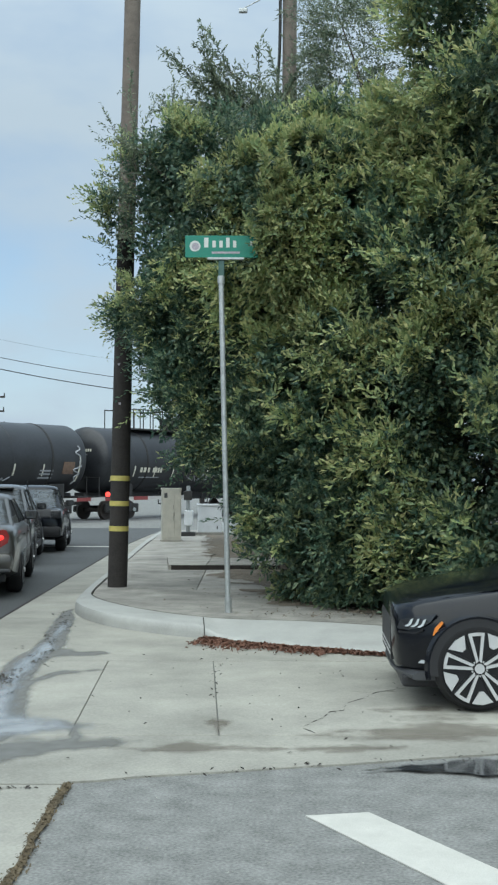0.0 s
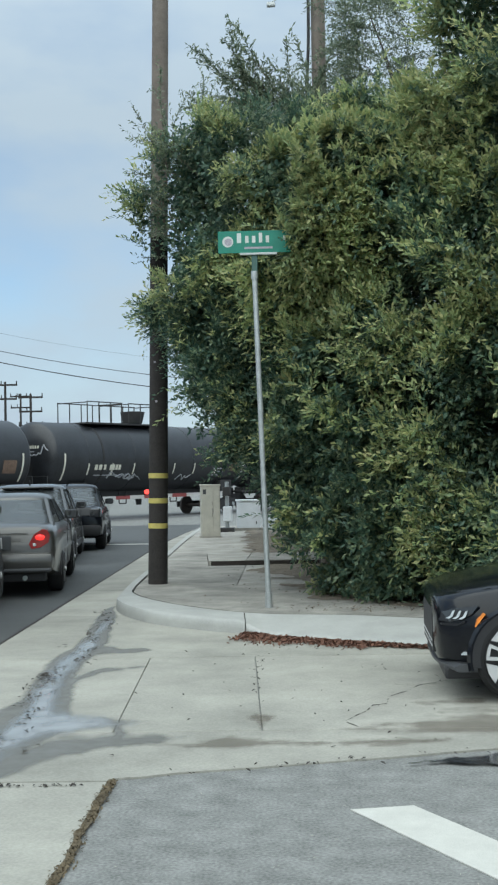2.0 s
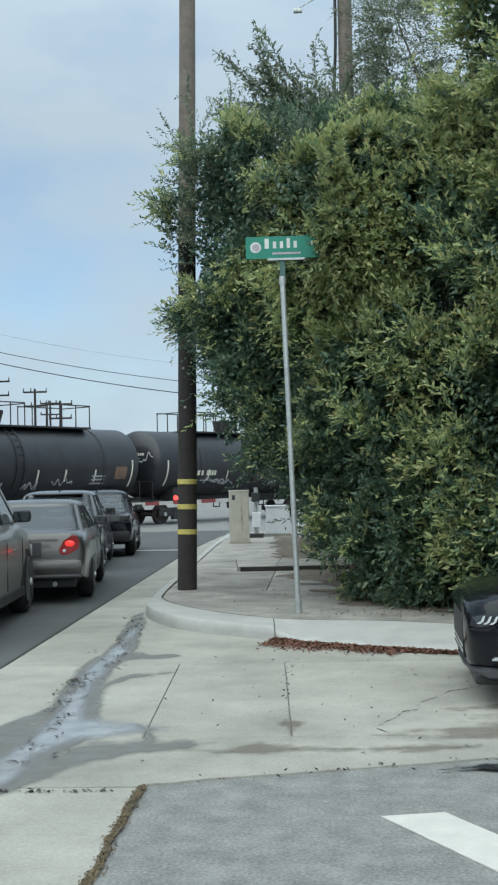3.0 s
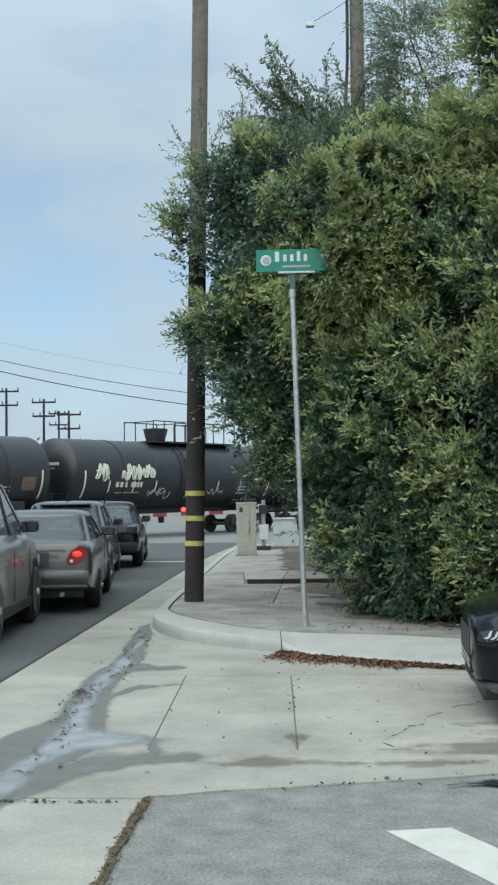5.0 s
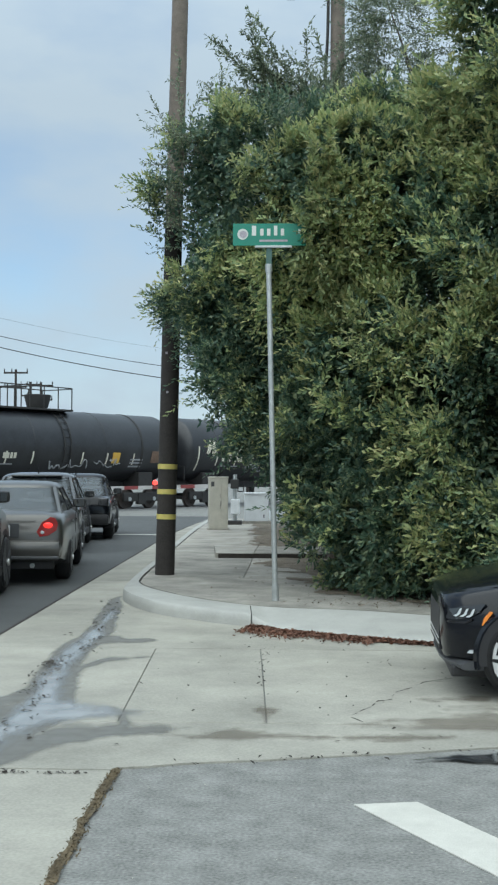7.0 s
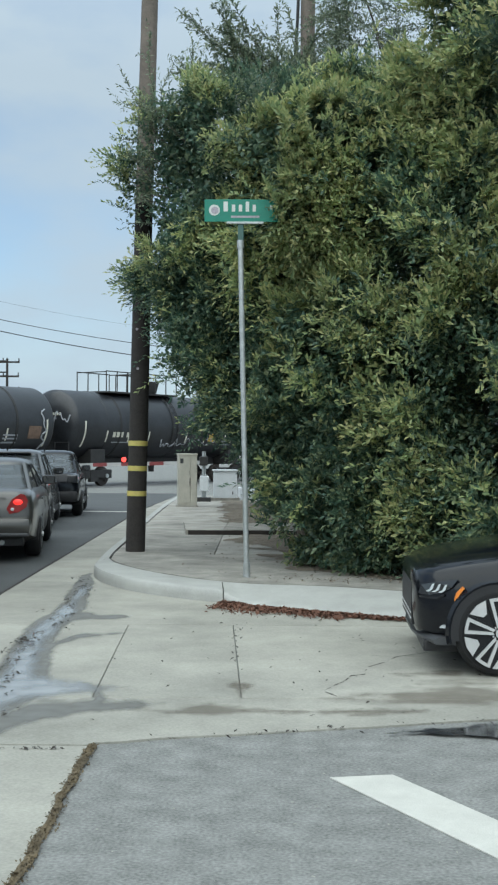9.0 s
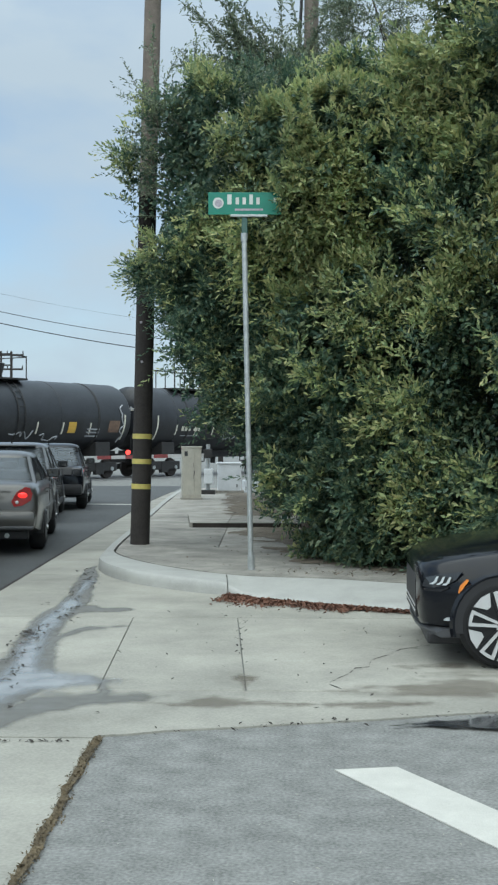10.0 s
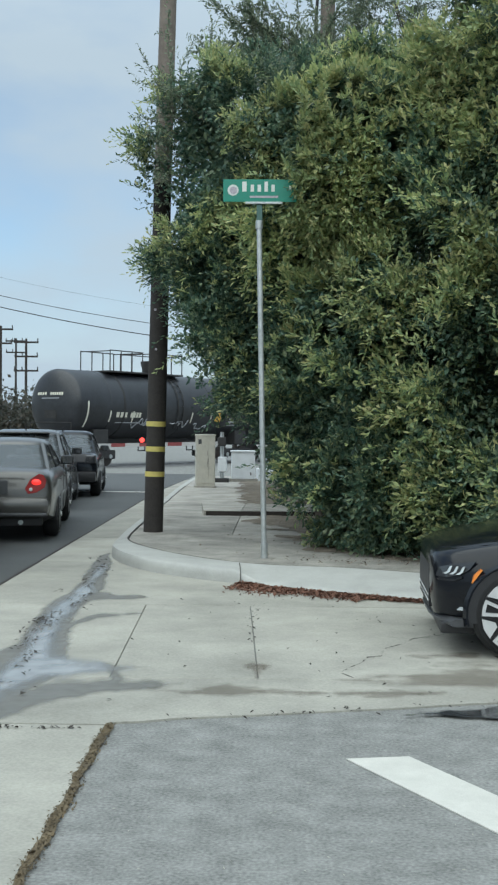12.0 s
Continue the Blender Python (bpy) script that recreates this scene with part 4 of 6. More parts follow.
def build_trees():
    left = [(-0.95, 15.5, 5.1, 0.72), (-0.95, 15.4, 4.25, 0.7), (-0.56, 15.3, 3.15, 0.72), (-0.22, 15.2, 2.45, 0.61), (-1.12, 15.4, 4.75, 0.62), (-1.1, 15.5, 5.65, 0.45), (-0.15, 15.0, 5.1, 0.9), (-0.2, 15.1, 4.2, 0.95),
            (0.1, 15.0, 3.1, 0.85), (0.5, 15.0, 1.9, 0.68), (0.25, 16.2, 2.5, 0.8), (-0.1, 17.0, 3.0, 0.85), (0.5, 17.4, 1.7, 0.65), (0.4, 15.6, 5.45, 0.8), (-1.2, 15.5, 5.4, 0.42), (-1.15, 15.3, 4.4, 0.4), (-1.2, 15.4, 3.95, 0.34), (-0.1, 16.1, 4.8, 0.8)]
    t = tree("ficus_tree", (0.55, 16.0, 0.14), left, M_LEAF_DEEP, "large dark green ficus overhanging the sidewalk beside a pole", 150, 0.07, 0.028, seed=3, keep=clear_sign, new_leaf=M_LEAF_YOUNG_LIT)
    rs = np.random.RandomState(11)
    st = []
    for i in range(16):
        x = rs.uniform(-1.5, -0.6)
        st.append(((x, 15.4 + rs.uniform(-0.3, 0.3), 5.75 + rs.uniform(-0.2, 0.2)), (-0.25 + rs.normal(0, 0.25), 0, 1.0), rs.uniform(0.6, 1.2)))
    for i in range(26):
        x = rs.uniform(-0.9, 0.35)
        st.append(((x, 15.6 + rs.uniform(-0.3, 0.3), 5.9 + rs.uniform(-0.2, 0.3)), (-0.35 + rs.normal(0, 0.3), 0, 1.0), rs.uniform(0.3, 0.75)))
    for i in range(34):
        z = rs.uniform(3.65, 6.2)
        st.append(((-1.42 + 0.1 * (3.4 < z < 5.0) + rs.normal(0, 0.08), 15.3 + rs.uniform(-0.4, 0.3), z), (-1.0, rs.normal(0, 0.3), 0.45 + rs.normal(0, 0.3)), rs.uniform(0.2, 0.5)))
    shoots(t, (0.55, 16.0, 0.14), st, M_LEAF_GREY, rs)

    mid = [(0.45, 13.62, 4.55, 0.5), (0.5, 13.85, 4.8, 0.65), (0.45, 14.3, 4.9, 0.8), (0.45, 14.4, 3.5, 0.75), (0.6, 14.4, 2.4, 0.68), (0.75, 14.5, 1.4, 0.62), (0.88, 14.4, 0.65, 0.5), (1.15, 14.1, 3.1, 0.9), (1.3, 13.95, 1.8, 0.75),
           (1.4, 13.85, 0.75, 0.6), (1.1, 14.2, 4.5, 0.95), (0.95, 14.5, 5.25, 0.8), (1.3, 15.2, 5.4, 0.85), (1.7, 15.0, 4.6, 0.95), (1.7, 15.0, 3.0, 1.0), (1.6, 14.9, 1.6, 0.9), (1.3, 15.9, 3.7, 0.95), (1.2, 15.8, 4.9, 0.8), (1.5, 15.8, 2.2, 0.9)]
    t = tree("ficus_tree", (1.1, 14.6, 0.14), mid, M_LEAF_LIGHT, "tall leafy ficus grown into a hedge behind the street sign", 130, 0.085, 0.036, seed=5, keep=clear_sign, new_leaf=M_LEAF_YOUNG_LIT, young_lit_level=0.9)
    st = []
    for i in range(12):
        st.append(((0.34 + rs.uniform(-0.05, 0.2), 13.3 + rs.uniform(-0.1, 0.15), 4.3 + rs.uniform(-0.1, 0.5)), (-1.0, -0.35 + rs.normal(0, 0.15), rs.normal(-0.1, 0.35)), rs.uniform(0.22, 0.36)))
    shoots(t, (1.1, 14.6, 0.14), st, M_LEAF_LIGHT, rs, 0.075, 0.033)
    right = [(2.25, 13.5, 5.2, 0.85), (2.2, 13.4, 4.1, 0.85), (2.15, 13.4, 2.85, 0.85), (2.05, 13.35, 1.6, 0.78), (2.1, 13.3, 0.7, 0.55), (3.2, 13.1, 6.0, 1.15), (3.2, 13.0, 4.2, 1.1),
             (3.1, 13.0, 2.5, 1.1), (3.1, 12.9, 1.0, 0.9), (2.9, 13.7, 7.1, 0.95), (3.7, 13.2, 7.9, 1.2), (4.4, 12.8, 5.0, 1.4), (4.4, 12.6, 2.4, 1.4), (2.7, 14.4, 5.2, 1.1), (2.7, 14.3, 3.6, 1.1), (2.7, 14.3, 1.9, 1.0), (3.3, 13.8, 1.7, 0.9), (3.2, 15.3, 1.7, 1.1)]
    tree("ficus_tree", (3.0, 13.6, 0.14), right, M_LEAF_LIGHT, "tall ficus with sunlit yellow-green new leaves", 120, 0.09, 0.038, seed=7, new_leaf=M_LEAF_YOUNG_LIT, reach=(0.2, 0.5), young_lit_level=0.55)
    wild = [(0.35, 17.8, 6.6, 0.4), (0.0, 17.8, 6.8, 0.3), (0.55, 17.8, 7.0, 0.3)]
    w = tree("olive_shrub", (0.6, 17.9, 0.14), wild, M_LEAF_GREY, "wispy grey-green bush rising above the ficus", 60, 0.07, 0.022, seed=17, bulk=-0.05, reach=(0.3, 0.6), rise=0.9, heart=0.0)
    st = []
    for i in range(44):
        st.append(((rs.uniform(-0.35, 0.55), 17.7 + rs.uniform(-0.3, 0.3), rs.uniform(6.4, 7.3)), (-0.55 + rs.normal(0, 0.33), 0, 1.0), rs.uniform(0.8, 1.85)))
    shoots(w, (0.6, 17.9, 0.14), st, M_LEAF_GREY, rs, 0.088, 0.03)
    row = [(1.0, 18.6, 1.3, 0.8), (1.0, 18.6, 2.8, 1.0), (0.8, 19.5, 4.2, 1.0), (1.0, 20.6, 1.4, 0.85), (0.7, 21.5, 3.0, 1.1), (0.95, 23.4, 1.6, 0.95), (0.6, 24.5, 3.2, 1.2),
           (0.9, 26.6, 1.5, 0.95), (0.3, 28.0, 3.3, 1.4), (0.5, 31.0, 2.8, 1.3)]
    tree("ficus_hedge", (1.2, 23.0, 0.14), row, M_LEAF_DEEP, "dense green hedge running along the sidewalk", 90, 0.1, 0.045, seed=9, bulk=0.0)
    # airy tree behind
    back = [(2.5, 22.0, 8.6, 1.6), (3.6, 22.3, 9.4, 1.7), (2.0, 22.5, 9.8, 1.1), (3.2, 22.0, 7.2, 1.5), (4.6, 22, 8.4, 1.6), (1.45, 22.3, 8.9, 0.8), (1.7, 22.3, 10.6, 0.9), (3.0, 22.4, 11.0, 1.3)]
    b = tree("pepper_tree", (3.2, 22.6, 0.1), back, M_LEAF_GREY, "airy drooping green tree behind the hedge", 20, 0.09, 0.026, seed=13, bulk=-0.2, reach=(0.3, 0.8), rise=-0.1, heart=0.0)
    st = []
    for i in range(60):
        st.append(((rs.uniform(1.2, 3.2), 21.6 + rs.uniform(-0.5, 0.5), rs.uniform(7.8, 10.6)), (-1.0 + rs.normal(0, 0.3), rs.normal(0, 0.2), 0.25 + rs.normal(0, 0.3)), rs.uniform(0.5, 1.1)))
    shoots(b, (3.2, 22.6, 0.1), st, M_LEAF_GREY, rs, 0.075, 0.02)
    # scrub beyond the railway
    rs2 = np.random.RandomState(21)
    P = []
    for i in range(520):
        c = np.array((rs2.uniform(-60, -14.5), rs2.uniform(78, 88), rs2.uniform(0.1, 3.1)))
        P.append(c + rs2.normal(0, 0.75, (90, 3)))
    p = np.concatenate(P)
    p = p[p[:, 2] > -0.2]
    hold = new("scrub")
    tagged(hold, "low dry scrub and brush beyond the railway", "scrub", kind="stuff")
    leaves("brush", p, rs2.normal(0, 1, (len(p), 3)), 0.36, 0.2, M_BRUSH, hold)


# ---- poles and wires ----
def build_utility_pole():
    ob = thing("utility_pole", pose(-1.84, 16.42, 0.13), "tall dark creosoted wooden utility pole with three yellow bands", "utility pole")
    lean = 0.0205
    secs = []
    for z in np.linspace(-0.2, 12.5, 26):
        r = 0.137 - 0.0028 * z
        secs.append([(lean * z + r * math.cos(a) * (1 + 0.025 * math.sin(3 * a + z)), r * math.sin(a), z) for a in [k * math.tau / 20 for k in range(20)]])
    lower = [s for s in secs if s[0][2] <= 4.9]
    upper = [s for s in secs if s[0][2] >= 4.3]
    part("pole_butt", loft(lower), M_POLE, ob, smooth=50)
    part("pole_shaft", loft(upper), M_POLE_GREY, ob, "grey weathered upper pole", smooth=50)
    for z0, z1 in ((1.49, 1.56), (1.14, 1.21), (0.79, 0.86)):
        bm = bmesh.new()
        rod(bm, (lean * z0, 0, z0), (lean * z1, 0, z1), 0.138, 0.138, 24)
        part("band", bm, M_YELLOW, ob, "yellow reflective band", smooth=50)
    for z, a in ((2.55, -1.7), (3.1, -1.9)):
        part("tag_plate", bx(lean * z + 0.13 * math.cos(a) - 0.015, lean * z + 0.13 * math.cos(a) + 0.015, 0.135 * math.sin(a) - 0.006, 0.135 * math.sin(a) + 0.01, z, z + 0.03), M_SEAL, ob)


def build_rear_pole():
    ob = thing("utility_pole", pose(0.79, 24.0, 0.1), "brown wooden utility pole rising behind the trees", "utility pole")
    part("pole_shaft", bar((0, 0, 0), (0.05, 0, 15.5), 0.165, 0.14, 18), M_POLE_GREY, ob, smooth=50)
    pts = spline([(-0.24, -0.1, 8.4), (-0.22, -0.1, 9.6), (-0.17, -0.1, 10.6), (-0.16, -0.1, 12.4)], 5)
    bm = limb(pts[::5], 0.032, 0.032)
    part("riser_cable", bm, M_CABLE, ob, "black cable running up beside the pole")
    part("bracket", bx(-0.28, 0.0, -0.12, -0.06, 9.15, 9.22), M_STEEL_DARK, ob)
    bm = bmesh.new()
    pts = spline([(-0.15, -0.1, 11.75), (-0.5, -0.1, 11.52), (-0.95, -0.1, 11.28)], 6)
    for a, b in zip(pts, pts[1:]):
        rod(bm, a, b, 0.012, 0.012, 6)
    part("lamp_bracket", bm, M_GALV, ob)
    part("sleeve", bx(-1.02, -0.84, -0.15, -0.05, 11.2, 11.29, 0.02), M_GALV, ob)


def far_pole(x, y, z0, h, arms, w):
    ob = thing("power_pole", pose(x, y, z0), "distant wooden power pole with crossarms", "power pole", "poles beyond the railway")
    part("pole_shaft", bar((0, 0, 0), (0, 0, h), 0.17, 0.12, 8), M_POLE, ob)
    for k in range(arms):
        z = h - 0.35 - 1.45 * k
        ww = w * (1 if k % 2 == 0 else 0.95)
        part("crossarm", bx(-ww, ww, -0.08, 0.08, z - 0.09, z + 0.09), M_POLE, ob)
        for s in (-1, -0.35, 1):
            part("insulator", bar((s * ww * 0.95, 0, z), (s * ww * 0.95, 0, z + 0.42), 0.07, 0.05, 6), M_STEEL_DARK, ob)
    return ob


def build_far_poles():
    far_pole(-28.95, 120, -0.3, 12.3, 2, 1.25)
    far_pole(-32.9, 120, -0.3, 13.5, 2, 1.3)
    far_pole(-34.2, 150, -0.3, 13.3, 2, 1.35)
    far_pole(-26.1, 119, -0.3, 10.9, 3, 1.25)
    far_pole(-39.0, 132, -0.3, 14.4, 2, 1.4)
    far_pole(-26.0, 75, -0.3, 12.8, 2, 1.25)
    far_pole(-3.0, 75, -0.3, 8.8, 2, 1.25)
    for (xa, za), (xb, zb), r in (((-26.0, 12.0), (-3.0, 7.7), 0.022), ((-26.0, 11.3), (-3.0, 6.9), 0.03), ((-26.0, 13.2), (-3.0, 8.8), 0.006)):
        bm = bmesh.new()
        n = 24
        pts = [(xa + (xb - xa) * i / n, 75, za + (zb - za) * i / n - 0.55 * 4 * (i / n) * (1 - i / n)) for i in range(n + 1)]
        for a, b in zip(pts, pts[1:]):
            rod(bm, a, b, r, r, 5)
        tagged(part("overhead_wire", bm, M_CABLE), "thin dark overhead wire sagging across the sky", "wire", "overhead wires")


def build_sign():
    ob = thing("street_sign", pose(-0.232, 13.22, 0.14), "green street name sign on a galvanised steel post", "street sign")
    top = Vector((-0.092, 0.0, 3.78))
    part("post", bar((0, 0, -0.1), top, 0.031, 0.031, 14), M_GALV, ob, smooth=50)
    part("base_sleeve", bar((0, 0, -0.05), (-0.004, 0, 0.17), 0.042, 0.040, 14), M_GALV, ob, "sleeve at the foot", smooth=50)
    part("clamp", bar(top + Vector((0, 0, -0.07)), top + Vector((0, 0, 0.02)), 0.04, 0.04, 12), M_GALV, ob, smooth=50)
    part("cross_blade", bx(-0.122, -0.058, 0.0, 0.62, 3.80, 3.985, 0.004), M_SIGN_EDGE, ob, "second blade seen on edge")
    part("bracket", bx(-0.25, 0.17, -0.02, 0.02, 3.985, 4.01, 0.004), M_GALV, ob)
    blade = part("blade", bx(-0.5, 0.33, -0.006, 0.006, 4.01, 4.262, 0.003), M_SIGN, ob)
    seal = lathe([(0.062, -0.0005), (0.062, 0.0005)], 28, "Y")
    part("seal", seal, M_WHITE, blade, "round pale emblem", m=pose(-0.388, -0.009, 4.14))
    part("seal_figure", lathe([(0.042, -0.0005), (0.042, 0.0005)], 20, "Y"), M_SEAL, blade, m=pose(-0.383, -0.012, 4.137))
    # unlettered strokes the size of the wording
    x = -0.285
    for w, h in ((0.078, 0.112), (0.062, 0.078), (0.062, 0.078), (0.062, 0.112), (0.06, 0.078)):
        part("lettering_bar", bx(x, x + w * 0.62, -0.0085, -0.0062, 4.125, 4.125 + h), M_WHITE, blade)
        x += w + 0.016
    part("lettering_bar", bx(0.24, 0.3, -0.0085, -0.0062, 4.15, 4.2), M_WHITE, blade)
    part("lettering_bar", bx(-0.2, 0.12, -0.0085, -0.0062, 4.055, 4.078), M_SEAL, blade)


# ---- crossing ----
def build_cabinets():
    ob = thing("signal_cabinet", pose(-1.955, 29.45, 0.13, 0, 0, 8), "beige steel utility cabinet standing on the sidewalk", "cabinet")
    part("body", bx(-0.235, 0.235, -0.24, 0.24, 0.03, 1.28, 0.012), M_BEIGE, ob)
    part("lid", bx(-0.25, 0.25, -0.255, 0.255, 1.28, 1.325, 0.012), M_BEIGE, ob)
    part("plinth", bx(-0.27, 0.27, -0.28, 0.28, -0.05, 0.03), M_CONC_WALK, ob)
    part("door", bx(-0.21, 0.06, -0.252, -0.24, 0.1, 1.24, 0.004), M_BEIGE, ob)
    part("door", bx(0.068, 0.215, -0.252, -0.24, 0.1, 1.24, 0.004), M_BEIGE, ob)
    part("plate", bx(-0.19, -0.11, -0.257, -0.252, 1.08, 1.2), M_TRIM_GREY, ob)
    part("latch", bx(0.045, 0.06, -0.27, -0.252, 0.6, 0.72), M_TRIM_GREY, ob)
    for z in (0.52, 0.8):
        part("hinge", bx(0.03, 0.045, -0.258, -0.252, z, z + 0.1), M_DAMP, ob)
    w = thing("relay_cabinet", pose(-1.15, 34.2, 0.1, 0, 0, 4), "white enamelled equipment cabinet by the railway crossing", "cabinet")
    part("body", bx(-0.34, 0.34, -0.25, 0.25, 0.05, 0.82, 0.015), M_BOX_WHITE, w)
    part("roof", bx(-0.37, 0.37, -0.28, 0.28, 0.82, 0.87, 0.012), M_BOX_WHITE, w)
    part("plinth", bx(-0.42, 0.42, -0.32, 0.32, -0.1, 0.05), M_CONC_WALK, w)
    part("latch", bx(0.2, 0.23, -0.27, -0.25, 0.15, 0.24), M_TRIM_GREY, w)
    for x, y in ((-0.55, 35.3), (-0.2, 35.2)):
        k = thing("concrete_block", pose(x, y, 0.08, 0, 0, 12), "low white concrete block", "block", "blocks by the crossing")
        part("body", bx(-0.22, 0.22, -0.2, 0.2, -0.05, 0.34 + 0.2 * (x > -0.4), 0.03), M_BOX_WHITE, k)


def build_gate():
    ob = thing("crossing_gate", pose(-1.72, 33.2, 0.08), "lowered red and white railway crossing gate with lamps", "crossing gate")
    part("mast", bar((0, 0, 0), (0, 0, 1.42), 0.06, 0.055, 12), M_GALV, ob, smooth=50)
    part("mechanism", bx(-0.11, 0.14, -0.16, 0.16, 0.3, 0.72, 0.02), M_BOX_WHITE, ob)
    part("foot", bx(-0.2, 0.2, -0.2, 0.2, -0.05, 0.12, 0.02), M_STEEL_DARK, ob)
    part("pivot", bx(-0.12, 0.12, -0.22, -0.12, 1.02, 1.28, 0.03), M_STEEL_DARK, ob)
    arm = part("arm", bx(-5.6, 0.1, -0.2, -0.17, 1.10, 1.12), M_STEEL_DARK, ob, m=pose(0, 0, 0, 0, -1.6, 0))
    x = 0.1
    k = 0
    while x > -5.5:
        part("stripe", bx(x - 0.395, x, -0.21, -0.16, 1.06, 1.16), M_RED if k % 2 else M_ARM_WHITE, arm)
        x -= 0.4
        k += 1
    for i, lx in enumerate((-2.22, -3.9, -5.3)):
        lamp = part("lamp", lathe([(0.065, -0.03), (0.07, 0.0), (0.05, 0.03)], 16, "Y"), M_SIGNAL if i == 0 else M_RED, arm, "red crossing lamp", m=pose(lx, -0.19, 1.24))
        part("lamp_foot", bx(lx - 0.015, lx + 0.015, -0.2, -0.18, 1.16, 1.2), M_STEEL_DARK, arm)


TH = radians(56)
TRACK = Vector((-8.08, 57.0, -0.24))
ALONG = Vector((math.cos(TH), math.sin(TH), 0))


def build_track():
    m = Matrix.Translation(TRACK) @ Matrix.Rotation(TH, 4, "Z")
    tr = tagged(new("railway_track"), "steel rails set flush in the crossing", "railway track", kind="structure")
    tr.matrix_basis = m
    for s in (-0.7175, 0.7175):
        part("rail", bx(-90, 120, s - 0.036, s + 0.036, -0.12, 0.012), M_RAIL, tr)
    for y0, y1 in ((-2.6, -0.79), (-0.64, 0.64), (0.79, 2.6)):
        part("crossing_panel", bx(-14, 16, y0, y1, -0.1, 0.006), M_PANEL, tr)
    for x0, x1 in ((-90, -14.2), (16.2, 120)):
        part("ballast", bx(x0, x1, -2.4, 2.4, -0.2, 0.004), M_PANEL, tr)


def squiggle(bm, x, z, w, h, y, seed, r=0.03):
    """A sprayed scrawl on the tank's side."""
    rs = random.Random(seed)
    pts = []
    n = 9
    for i in range(n):
        pts.append((x + w * i / (n - 1) + rs.uniform(-0.1, 0.1), z + rs.uniform(-0.5, 0.5) * h))
    line = spline(pts, 4)
    for (xa, za), (xb, zb) in zip(line, line[1:]):
        a, b = Vector((xa, 0, za)), Vector((xb, 0, zb))
        yy = [-math.sqrt(max(0.01, 1.62 ** 2 - (c.z - 2.9) ** 2)) - 0.012 for c in (a, b)]
        a.y, b.y = yy
        rod(bm, a, b, r, r, 4)


def tank_car(seed):
    """A tank wagon; its near side faces -y, its travel is +x."""
    rs = random.Random(seed)
    ob = thing("tank_car", pose(0, 0, 0), "black railway tank car with graffiti and a railed top platform", "tank car", "train of tank cars")
    half, r, zc = 7.55, 1.62, 2.9
    prof = []
    for i in range(9):
        a = i / 8 * math.pi / 2
        prof.append((max(0.02, r * math.sin(a)), -half + 0.5 * (1 - math.cos(a))))
    body = prof + [(r, -half + 2.4), (r + 0.012, -half + 2.41), (r + 0.012, -half + 2.6), (r, -half + 2.61)]
    for x in (-2.0, 0.2, 2.4):
        body += [(r, x), (r + 0.012, x + 0.01), (r + 0.012, x + 0.12), (r, x + 0.13)]
    body += [(p, -h) for p, h in reversed(prof)]
    tank = part("tank", lathe(body, 48, "X"), M_TANK, ob, m=pose(0, 0, zc), smooth=35)
    part("centre_sill", bx(-7.5, 7.5, -0.3, 0.3, 0.95, 1.32, 0.02), M_STEEL_DARK, ob)
    for s in (-1, 1):
        part("bolster", bx(s * 5.5 - 0.5, s * 5.5 + 0.5, -1.3, 1.3, 1.0, 1.75, 0.05), M_STEEL_DARK, ob)
        part("end_platform", bx(s * 7.2 - 0.35, s * 7.2 + 0.35, -1.35, 1.35, 1.05, 1.16, 0.02), M_STEEL_DARK, ob)
        part("coupler", bx(min(s * 7.4, s * 7.95), max(s * 7.4, s * 7.95), -0.13, 0.13, 0.72, 0.98, 0.04), M_STEEL_DARK, ob)
        rail = bmesh.new()
        for y in (-1.3, 1.3):
            rod(rail, (s * 7.5, y, 1.1), (s * 7.5, y, 2.05), 0.02)
        rod(rail, (s * 7.5, -1.3, 2.05), (s * 7.5, 1.3, 2.05), 0.02)
        part("end_rail", rail, M_STEEL_DARK, ob)
        truck = part("truck", bx(s * 5.5 - 1.25, s * 5.5 + 1.25, -1.08, -0.92, 0.35, 0.78, 0.06), M_STEEL_DARK, ob)
        part("side_frame", bx(s * 5.5 - 1.25, s * 5.5 + 1.25, 0.92, 1.08, 0.35, 0.66, 0.06), M_STEEL_DARK, truck)
        part("spring_nest", bx(s * 5.5 - 0.28, s * 5.5 + 0.28, -1.12, -0.9, 0.2, 0.75, 0.03), M_STEEL_DARK, truck)
        for q in (-0.88, 0.88):
            part("wheelset", wheelset_mesh(), M_WHEEL, ob, m=pose(s * 5.5 + q, 0, 0.46), smooth=40)
            part("journal_cap", lathe([(0.1, -0.02), (0.1, 0.02)], 12, "Y"), M_GALV, truck, m=pose(s * 5.5 + q, -1.1, 0.47))
    # brake rigging and outlet valve under the belly
    rig = bmesh.new()
    for x in (-2.2, 1.6):
        rod(rig, (x, -0.7, 1.3), (x, -0.7, 0.72), 0.03)
        rod(rig, (x + 0.5, -0.7, 1.3), (x + 0.5, -0.7, 0.72), 0.03)
        rod(rig, (x, -0.7, 0.72), (x + 0.5, -0.7, 0.72), 0.03)
    rod(rig, (-4.0, -0.6, 0.98), (4.0, -0.6, 0.98), 0.035)
    part("brake_rigging", rig, M_STEEL_DARK, ob)
    part("outlet_valve", bar((0, 0, 1.35), (0, 0, 0.6), 0.2, 0.14, 12), M_STEEL_DARK, ob)
    # platform, railing and dome on top
    p0, p1 = (-4.6, 0.9) if seed != 3 else (-1.6, 4.7)
    part("platform", bx(p0, p1, -1.0, 1.0, 4.46, 4.54, 0.01), M_STEEL_DARK, ob)
